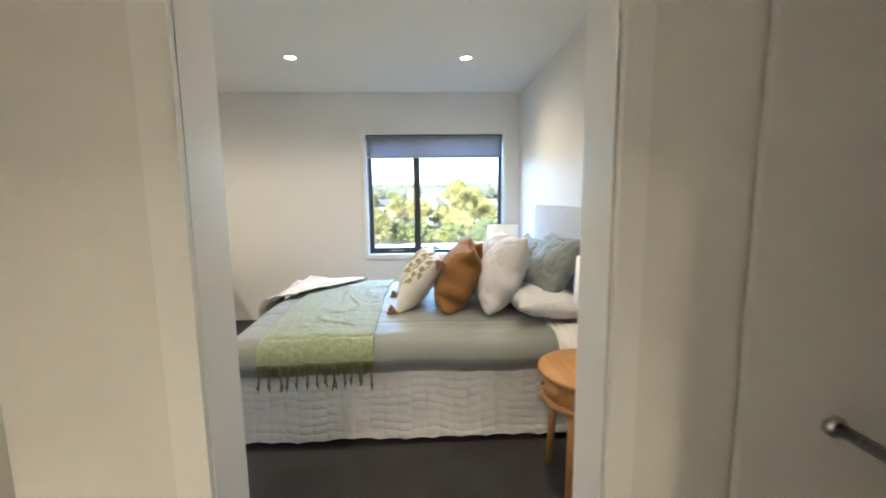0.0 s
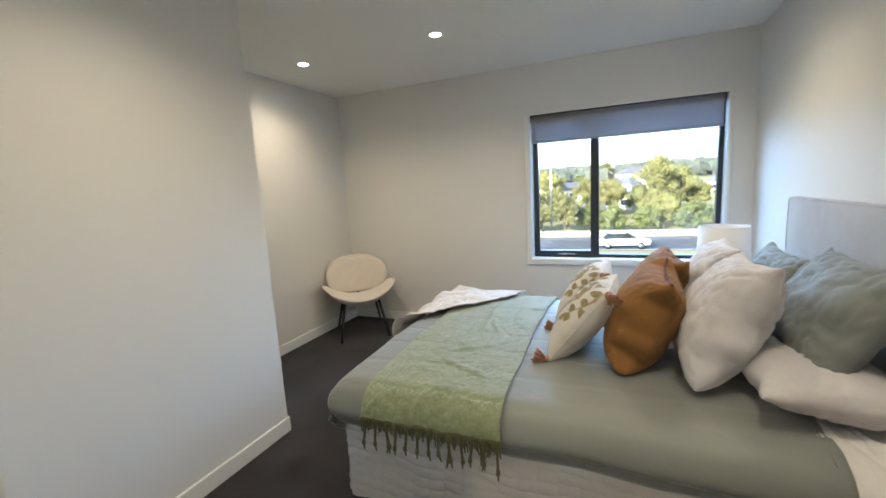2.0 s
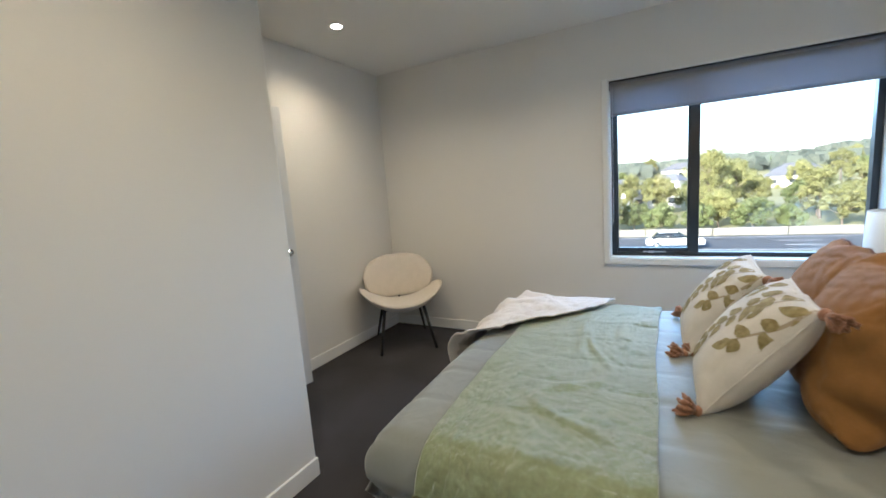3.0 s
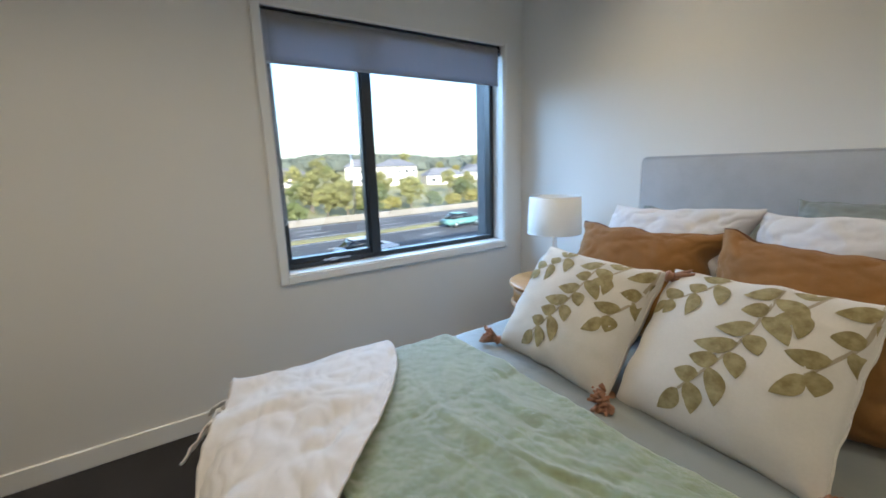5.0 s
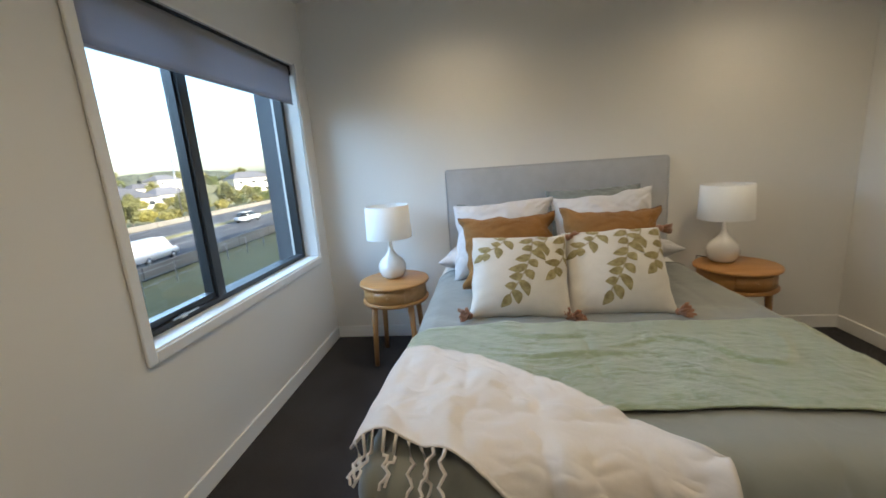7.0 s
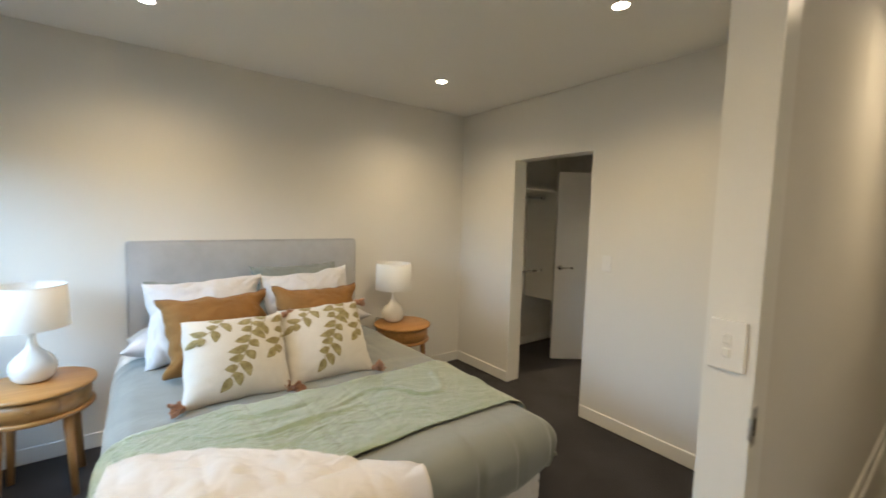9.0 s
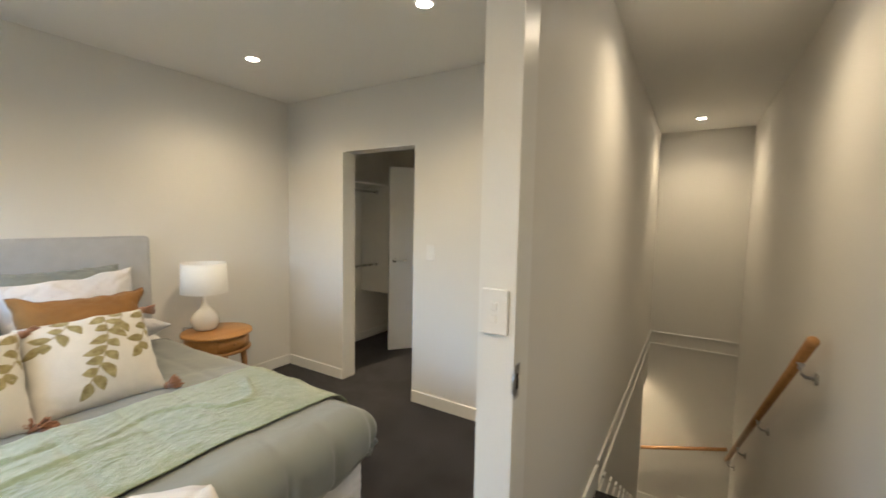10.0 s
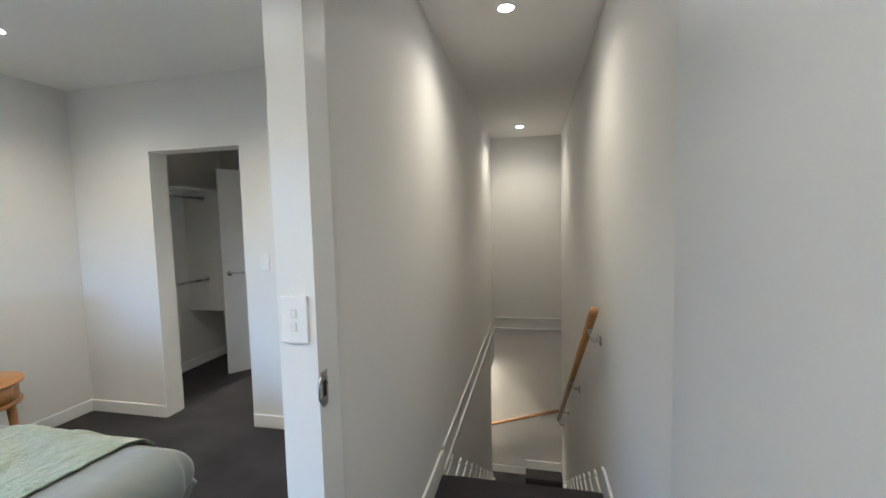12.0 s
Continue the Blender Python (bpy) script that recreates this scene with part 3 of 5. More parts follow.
def throw():
    t = thing("throw", "sage green woven throw with olive fringe laid across the bed", "throw blanket")

    def f(u, v):
        y = -2.640 + 1.835 * v
        x0 = -1.36 - 0.02 * math.sin(3 * v) + 0.012 * nz(5 * v, 2)
        x1 = -1.965 - 0.03 * v + 0.012 * nz(5 * v, 7)
        x = x0 + (x1 - x0) * u
        ridge = 0.020 * max(0, nz(13 * x + 3.0 * nz(3 * x, 3 * y), 2.2 * y, 31)) ** 1.3 * (1 if -2.35 < y < -1.0 else 0.35)
        ridge += 0.0035 * abs(nz(22 * x + 4 * nz(6 * x, 6 * y), 7 * y, 33)) + 0.003 * nz(40 * x, 30 * y, 35) + 0.0024 * nz(95 * x, 80 * y, 36)
        ridge += 0.010 * math.exp(-(((x + 1.66 + 0.10 * (y + 1.7)) / 0.022) ** 2)) * math.exp(-(((y + 1.65) / 0.28) ** 2))
        return drape(x, y, 0.026 + ridge, corner=False)
    part("cloth", grid(f, 130, 300, 0.004), THROW, t, "", True)
    rnd = random.Random(5)
    # knotted fringe along both hems
    for v, sign in ((0.0, -1), (1.0, 1)):
        bm = bmesh.new()
        n = 76
        for i in range(n):                                # short close strands, every sixth or so a long knotted tassel
            p = f((i + 0.5) / n, v)
            long = i % 6 == 1 or i % 17 == 9
            sway = rnd.uniform(-0.016, 0.016)
            ln = rnd.uniform(0.10, 0.13) if long else rnd.uniform(0.05, 0.075)
            pts = [p + Vector((sway * k * k, sign * (0.004 - 0.001 * k) + rnd.uniform(-0.003, 0.003), -ln * k + 0.012)) for k in (0, 0.25, 0.5, 0.75, 1.0)]
            add_tube(bm, pts, 0.0062, 6, 0.0055 if long else 0.003)
            if long:
                p2 = pts[-1]
                add_tube(bm, [p2 + Vector((0, 0, 0.008)), p2, p2 - Vector((0, 0, 0.008))], 0.0085, 7)
                add_tube(bm, [p2, p2 + Vector((rnd.uniform(-0.012, 0.012), 0, -0.032))], 0.006, 6, 0.003)
        tagged(part("fringe", bm, FRINGE, t, "olive knotted wool fringe", True), kind="stuff")
    return t


throw()


def blanket():
    t = thing("cream_blanket", "crumpled cream blanket with tassels thrown over the corner of the bed", "blanket")

    def f(u, v):
        # v runs along the foot of the bed, u from the foot towards the pillows
        y = -0.95 + 0.075 * (1 - u) - (0.84 + 0.075 * (1 - u)) * v
        far = -1.60 - 0.58 * v ** 1.4 + 0.02 * math.sin(5 * v)
        near = -2.10 - 0.30 * min(1, 0.15 * v + 2.2 * v * v)
        x = near + (far - near) * u
        cre = 0.034 * max(0, nz(4 * x + 3 * y, 7 * y - 4 * x, 40)) + 0.016 * abs(nz(9 * x + 2 * nz(5 * x, 5 * y), 7 * y, 44)) + 0.009 * abs(nz(20 * x + 2 * nz(6 * x, 6 * y, 2), 15 * y, 45))
        cre *= min(1, 0.25 + 5 * v)
        edge = min(u, 1 - u, v, 1 - v)
        return drape(x, y, 0.040 + cre + 0.012 * math.exp(-edge * 30))
    part("cloth", grid(f, 90, 100, 0.006), BLANKET, t, "", True)
    rnd = random.Random(9)
    for i in range(9):
        p = f(0.0, 0.03 + i * 0.036)
        bm = bmesh.new()
        lean = rnd.uniform(-0.5, 0.4)
        pts = [p]
        for k in range(1, 10):
            a = lean + 1.1 * math.sin(1.7 * k + i)
            q = pts[-1] + Vector((-0.012 * math.cos(a), -0.012 * math.sin(a), 0))
            q.z = drape(q.x, q.y, 0.024).z if q.x > BX0 + 0.02 else pts[-1].z - 0.01
            pts.append(q)
        add_tube(bm, pts, 0.005, 7, 0.004)
        part("tassel", bm, BLANKET, t, "", True)
    return t


blanket()


# ---- pillows and cushions ----
def puff(w, h, d, s, t, side, seed, pinch=0.05, crease=0.006, flange=0.0, soft=0.0, full_to=0.45, wave=0.012, n_fine=0.0):
    """Surface of a filled cushion; s and t from -1 to 1 over its width and height, side 1 (front) or -1."""
    x = w / 2 * s * (1 - pinch * (1 - t * t) * abs(s))
    y = h / 2 * t * (1 - pinch * (1 - s * s) * abs(t))
    rounded = 1 - soft * (s * t) ** 4 * (1 if t < 0 else 0.15)     # the lower corners are pressed round
    x, y = x * rounded, y * rounded
    k = 1 - flange
    ss, tt = min(abs(s) / k, 1), min(abs(t) / k, 1)
    z = d / 2 * ((1 - ss ** 2.4) * (1 - tt ** 2.4)) ** full_to
    full = min(1.0, z / (d * 0.2) if d else 0)
    z += full * crease * (0.8 * nz(2.0 * s + seed, 2.0 * t, side))
    x += 0.45 * crease * nz(2.5 * t + seed, 1.3 * s, 3.3)
    y += 0.45 * crease * nz(2.5 * s + seed, 1.3 * t, 9.1)
    r = max(abs(s), abs(t))
    z -= full * 1.1 * crease * (1 - min(1, abs(nz(3.8 * s + 2.0 * t + seed, 3.2 * t - 1.6 * s, side + 3)) * 4)) ** 2 * (0.4 + 0.6 * r)
    if n_fine:                                           # long pulled folds in three directions, deepest towards the seams
        for ang, across, k in ((0.6, 2.6, 0), (-0.75, 2.2, 1), (1.5, 1.9, 2)):
            u = s * math.cos(ang) + t * math.sin(ang)
            v = t * math.cos(ang) - s * math.sin(ang)
            line = abs(nz(across * v + 0.5 * nz(1.5 * u, v, seed + k) + seed, 0.55 * u + 3.0 * k, side + 13 + k))
            z -= full * n_fine * (1 - min(1, line * 5)) ** 2 * (0.35 + 0.65 * r)
            z += full * 0.5 * n_fine * (1 - min(1, abs(line - 0.22) * 6)) ** 2
    y += wave * abs(t) ** 3 * nz(2.8 * s + 2.0 * seed, 0.0, t)
    x += wave * abs(s) ** 3 * nz(2.8 * t + 3.0 * seed, 0.0, s)
    return Vector((x, y, side * max(z, 0.0015)))


def cushion_mesh(w, h, d, seed, n=44, **kw):
    bm = bmesh.new()
    rows = {}
    for side in (1, -1):
        for i in range(n + 1):
            for j in range(n + 1):
                s, t = math.sin(math.pi / 2 * (2 * i / n - 1)), math.sin(math.pi / 2 * (2 * j / n - 1))
                rim = i in (0, n) or j in (0, n)
                if rim and side == -1:
                    rows[(-1, i, j)] = rows[(1, i, j)]
                    continue
                p = puff(w, h, d, s, t, side, seed, **kw)
                if rim:
                    p.z = 0
                rows[(side, i, j)] = bm.verts.new(p)
        for i in range(n):
            for j in range(n):
                q = [rows[(side, i, j)], rows[(side, i + 1, j)], rows[(side, i + 1, j + 1)], rows[(side, i, j + 1)]]
                bm.faces.new(q if side == 1 else q[::-1])
    return bm


def rim_points(w, h, seed, n=18, sides=(0, 1, 2, 3), **kw):
    pts = []
    for k in sides:
        for i in range(n + 1 if sides != (0, 1, 2, 3) else n):
            a = 2 * i / n - 1
            s, t = ((a, -1), (1, a), (-a, 1), (-1, -a))[k]
            p = puff(w, h, 0.1, s, t, 1, seed, **kw)
            pts.append((p.x, p.y, 0))
    return pts


def stand(mid_bottom, mid_top, along, off=0.0):
    """Pose of a leaning cushion: x along its width, y up its height, z out of its front."""
    b, t = Vector(mid_bottom), Vector(mid_top)
    y = (t - b).normalized()
    x = Vector(along).normalized()
    z = x.cross(y).normalized()
    x = y.cross(z)
    m = Matrix((x, y, z)).transposed().to_4x4()
    m.translation = (b + t) / 2 + z * off
    return m


SOUTHWARD = (0, -1, 0)


def tassel_mesh(seed):
    rnd = random.Random(seed)
    bm = lathe([(0, 0.004), (0.007, 0.003), (0.009, -0.004), (0.006, -0.010), (0.008, -0.014), (0, -0.016)], 10)
    for i in range(34):
        a, r = rnd.uniform(0, 6.28), rnd.uniform(0.003, 0.017)
        add_tube(bm, [(0.003 * math.cos(a), 0.003 * math.sin(a), -0.012), (0.6 * r * math.cos(a), 0.6 * r * math.sin(a), -0.03),
                      (r * math.cos(a), r * math.sin(a), -0.05 + rnd.uniform(-0.008, 0.006))], 0.0036, 5, 0.0024)
    return bm


def leaf_patch(bm, base, direction, length, width, at, lift):
    """One pointed leaf laid on the cushion's face."""
    n = 8
    left, right, mid = [], [], []
    dx, dy = direction
    for i in range(n + 1):
        k = i / n
        wd = width * math.sin(math.pi * k ** 0.8) ** 0.85 * 0.5
        bend = 0.10 * length * math.sin(math.pi * k)
        cx, cy = base[0] + dx * length * k - dy * bend, base[1] + dy * length * k + dx * bend
        left.append(bm.verts.new(at(cx - dy * wd, cy + dx * wd, lift)))
        mid.append(bm.verts.new(at(cx, cy, lift)))
        right.append(bm.verts.new(at(cx + dy * wd, cy - dx * wd, lift)))
    for i in range(n):
        bm.faces.new((left[i], left[i + 1], mid[i + 1], mid[i]))
        bm.faces.new((mid[i], mid[i + 1], right[i + 1], right[i]))


def leaf_cushion(m, w, h, d, seed, tassels):
    c = thing("leaf_cushion", "cream linen cushion with olive leaf print and brown tassels", "cushion", m, "leaf cushions on the bed")
    kw = dict(pinch=0.035, crease=0.004)

    def put(name, bm, mat, label=""):
        o = part(name, bm, mat, c, label, True)
        o.matrix_parent_inverse = Matrix()
    put("cover", cushion_mesh(w, h, d, seed, 44, **kw), CREAM)

    def at(s, t, lift):
        s, t = max(-0.985, min(0.985, s)), max(-0.985, min(0.985, t))
        p = puff(w, h, d, s, t, 1, seed, **kw)
        return p + Vector((0, 0, lift))
    # three hanging sprigs: start, end, sideways bow, number of leaf pairs, leaf length
    sprigs = (((0.28, 0.97), (-0.20, -0.58), 0.09, 6, 0.36), ((-0.22, 0.97), (-0.74, 0.42), 0.10, 3, 0.33),
              ((0.95, 0.97), (0.70, 0.02), 0.11, 3, 0.35), ((0.62, 0.98), (0.46, 0.62), 0.05, 1, 0.30))
    for (x0, y0), (x1, y1), bow, pairs, ln in sprigs:
        def stem(k):
            nx, ny = -(y1 - y0), x1 - x0
            b = bow * math.sin(math.pi * k)
            return x0 + (x1 - x0) * k + nx * b, y0 + (y1 - y0) * k + ny * b
        n = 18
        stems = bmesh.new()
        for i in range(n):
            a, b = stem(i / n), stem((i + 1) / n)
            dx, dy = b[0] - a[0], b[1] - a[1]
            q = math.hypot(dx, dy)
            ox, oy = -dy / q * 0.016, dx / q * 0.016
            stems.faces.new([stems.verts.new(at(px, py, 0.0012)) for px, py in ((a[0] - ox, a[1] - oy), (b[0] - ox, b[1] - oy), (b[0] + ox, b[1] + oy), (a[0] + ox, a[1] + oy))])
        put("stem_print", stems, STEMP, "taupe printed stem")
        for i in range(pairs * 2):
            leaves = bmesh.new()
            k = 0.06 + 0.86 * i / (pairs * 2 - 1)
            a, b = stem(k), stem(min(k + 0.03, 1.02))
            head = math.atan2(b[1] - a[1], b[0] - a[0])
            turn = (1.05 - 0.2 * k) * (1 if i % 2 else -1)
            leaf_patch(leaves, a, (math.cos(head + turn), math.sin(head + turn)), ln * (0.9 + 0.25 * math.sin(2.3 * i)), ln * 0.53, at, 0.0022)
            put("leaf_print", leaves, LEAFP)
        leaves = bmesh.new()
        a, b = stem(0.97), stem(1.0)
        head = math.atan2(b[1] - a[1], b[0] - a[0])
        leaf_patch(leaves, b, (math.cos(head), math.sin(head)), ln * 0.95, ln * 0.5, at, 0.0022)
        put("leaf_print", leaves, LEAFP)
    put("piping", tube(rim_points(w, h, seed, **kw), 0.0032, 6, closed=True), CREAM)
    for i, (s, t) in enumerate(tassels):
        o = part("tassel", tassel_mesh(seed + i), TASSEL, c, "brown thread tassel", True)
        o.matrix_parent_inverse = Matrix()
        lie = Vector((0, 0, -1)).rotation_difference(Vector((0.45 * s, 0.1 * t, 0.85 if t < 0 else -0.3))).to_matrix().to_4x4()
        o.matrix_basis = Matrix.Translation((s * (w / 2 + 0.002), t * (h / 2 - 0.004), 0.010 if t < 0 else 0.0)) @ lie @ Matrix.Diagonal((2.0, 2.0, 1.15, 1))
    return c


def plain_pillow(name, label, mat, m, w, h, d, seed, group="", rim=None, flange=0.0, pinch=0.11, crease=0.008, soft=0.0, full_to=0.46, wave=0.018, n_fine=0.0018):
    c = thing(name, label, "pillow", m, group)
    o = part("cover", cushion_mesh(w, h, d, seed, 60, pinch=pinch, crease=crease, flange=flange, soft=soft, full_to=full_to, wave=wave, n_fine=n_fine), mat, c, "", True)
    o.matrix_parent_inverse = Matrix()
    if rim:
        o = part("edging", tube(rim_points(w, h, seed, sides=(2,), pinch=pinch, crease=crease, soft=soft, wave=wave), 0.0065, 6), rim, c, "dark brown stitched edging", True)
        o.matrix_parent_inverse = Matrix()
    return c


for y, tag in ((-1.30, 0), (-2.12, 1)):
    plain_pillow("flat_pillow", "plump white sleeping pillow lying against the headboard", WHITEP,
                 pose(-0.335, y + 0.015, 0.722, 6, 2, 90 + 3 * tag), 0.64, 0.46, 0.19, 3 + tag, "white pillows", crease=0.012, n_fine=0.0022)
plain_pillow("square_pillow", "grey-green cotton pillow leaning on the headboard", GREYP, stand((-0.36, -1.36, 0.70), (-0.17, -1.36, 1.05), SOUTHWARD), 0.60, 0.40, 0.17, 21, "grey-green pillows", crease=0.012, n_fine=0.003)
plain_pillow("square_pillow", "grey-green cotton pillow leaning on the headboard", GREYP, stand((-0.37, -1.99, 0.69), (-0.14, -1.99, 1.115), (0, -1, 0.03)), 0.64, 0.50, 0.22, 22, "grey-green pillows", crease=0.014, n_fine=0.0032)
plain_pillow("white_pillow", "creased white linen pillow propped upright on the bed", WHITEP, stand((-0.66, -1.36, 0.66), (-0.42, -1.365, 1.085), (-0.06, -0.62, 0.05)), 0.63, 0.50, 0.24, 31, "white pillows", crease=0.013, n_fine=0.0032)
plain_pillow("white_pillow", "creased white linen pillow propped upright on the bed", WHITEP, stand((-0.69, -1.98, 0.645), (-0.46, -1.955, 1.10), (-0.03, -0.55, 0.05)), 0.61, 0.54, 0.28, 32, "white pillows", None, 0.0, 0.13, 0.016, 0.06, 0.45, 0.022, 0.0048)
plain_pillow("tan_cushion", "tan brown linen cushion with dark stitched edging on the bed", TAN, stand((-0.89, -1.40, 0.655), (-0.675, -1.388, 1.03), (0.02, -0.56, -0.02)), 0.55, 0.44, 0.24, 41, "tan cushions", TANPIPE, 0.0, 0.14, 0.009, 0.06, 0.44, 0.034, 0.0012)
plain_pillow("tan_cushion", "tan brown linen cushion with dark stitched edging on the bed", TAN, stand((-0.955, -1.915, 0.64), (-0.77, -1.93, 1.042), (-0.04, -0.50, -0.03)), 0.52, 0.47, 0.28, 42, "tan cushions", TANPIPE, 0.0, 0.15, 0.009, 0.10, 0.41, 0.034, 0.0016)
leaf_cushion(stand((-1.25, -1.412, 0.662), (-1.045, -1.428, 0.945), (-0.03, -0.43, -0.022), 0.0), 0.45, 0.405, 0.19, 51, ((-1, -1), (1, -1), (1, 1)))
leaf_cushion(stand((-1.235, -1.86, 0.650), (-1.0, -1.867, 0.955), (-0.07, -0.42, -0.042), 0.0), 0.45, 0.425, 0.19, 52, ((-1, -1), (1, -1), (1, 1)))


# ---- bedside tables and lamps ----
def bedside(x, y, turn):
    t = thing("bedside_table", "round light oak bedside table with a drum drawer on four legs", "bedside table", pose(x, y, 0, 0, 0, turn), "bedside tables")
    def p(name, bm, mat, parent=t, label="", smooth=True):
        o = part(name, bm, mat, parent, label, smooth)
        o.matrix_parent_inverse = Matrix()
        return o
    p("tabletop", lathe([(0, 0.562), (0.232, 0.562), (0.240, 0.566), (0.242, 0.573), (0.240, 0.581), (0.234, 0.585), (0, 0.585)], 64), OAK)
    p("drum", lathe([(0.0, 0.462), (0.212, 0.462), (0.216, 0.466), (0.216, 0.558), (0.212, 0.5615), (0.0, 0.5615)], 64), OAK)
    p("lower_rim", lathe([(0, 0.440), (0.226, 0.440), (0.230, 0.446), (0.230, 0.456), (0.226, 0.4615), (0, 0.4615)], 64), OAK)
    dr = p("drawer", grid(lambda u, v: Vector((0.2185 * math.cos(radians(150 + 60 * u)), 0.2185 * math.sin(radians(150 + 60 * u)), 0.470 + 0.084 * v)), 16, 2, 0.004), OAK)
    p("pull", lathe([(0, 0), (0.007, 0.001), (0.010, 0.010), (0.006, 0.016), (0, 0.017)], 14), OAK_LEG, dr).matrix_basis = pose(-0.219, 0, 0.515, 0, -90, 0)
    for a in (45, 135, 225, 315):
        cx, cy = 0.178 * math.cos(radians(a)), 0.178 * math.sin(radians(a))
        ex, ey = 0.205 * math.cos(radians(a)), 0.205 * math.sin(radians(a))
        p("leg", tube([(ex, ey, 0.0), (cx, cy, 0.442)], 0.0155, 14, 0.022), OAK_LEG)
    return t


def lamp(x, y, z=0.585):
    t = thing("table_lamp", "white glazed gourd table lamp with a white drum shade, unlit", "table lamp", pose(x, y, z), "table lamps")
    def p(name, bm, mat, label=""):
        o = part(name, bm, mat, t, label, True)
        o.matrix_parent_inverse = Matrix()
    prof = [(0, 0), (0.056, 0.0), (0.070, 0.006), (0.087, 0.028), (0.096, 0.060), (0.096, 0.085), (0.086, 0.113), (0.066, 0.138), (0.043, 0.158), (0.027, 0.18), (0.018, 0.208), (0.014, 0.25), (0.013, 0.29), (0, 0.29)]
    p("base", lathe(prof, 48), CERAMIC, "glossy white ceramic gourd base")
    p("socket", lathe([(0, 0.29), (0.015, 0.29), (0.015, 0.34), (0.011, 0.35), (0, 0.35)], 16), PLASTIC)
    p("shade", lathe([(0.158, 0.285), (0.149, 0.508), (0.147, 0.508), (0.156, 0.285), (0.158, 0.285)], 64), SHADE, "white linen drum shade")
    bm = bmesh.new()
    for zz, r in ((0.288, 0.157), (0.505, 0.148)):
        add_tube(bm, [(r * math.cos(i * math.pi / 24), r * math.sin(i * math.pi / 24), zz) for i in range(48)], 0.0022, 5, closed=True)
    for a in (0, 120, 240):
        add_tube(bm, [(0.012 * math.cos(radians(a)), 0.012 * math.sin(radians(a)), 0.35), (0.147 * math.cos(radians(a)), 0.147 * math.sin(radians(a)), 0.503)], 0.0015, 5)
    p("shade_ring", bm, PLASTIC)
    pts = [(0.06, 0.0, 0.006), (0.12, 0.05, 0.004), (0.18, 0.07, 0.003), (0.235, 0.07, -0.004), (0.262, 0.06, -0.06), (0.27, 0.04, -0.25), (0.262, -0.02, -0.36), (0.268, -0.1, -0.28), (0.27, -0.12, -0.27)]
    k = (-x - 0.03) / 0.27                                # the cable drops between table and wall
    pts = [(0.06 + (a - 0.06) * k, b, c) for a, b, c in pts]
    p("cable", tube(pts, 0.0028, 6), BLACKC, "thin black power cable")
    return t


bedside(-0.355, -0.61, 0)
bedside(-0.315, -2.85, 0)
lamp(-0.300, -0.59)
lamp(-0.225, -2.81)


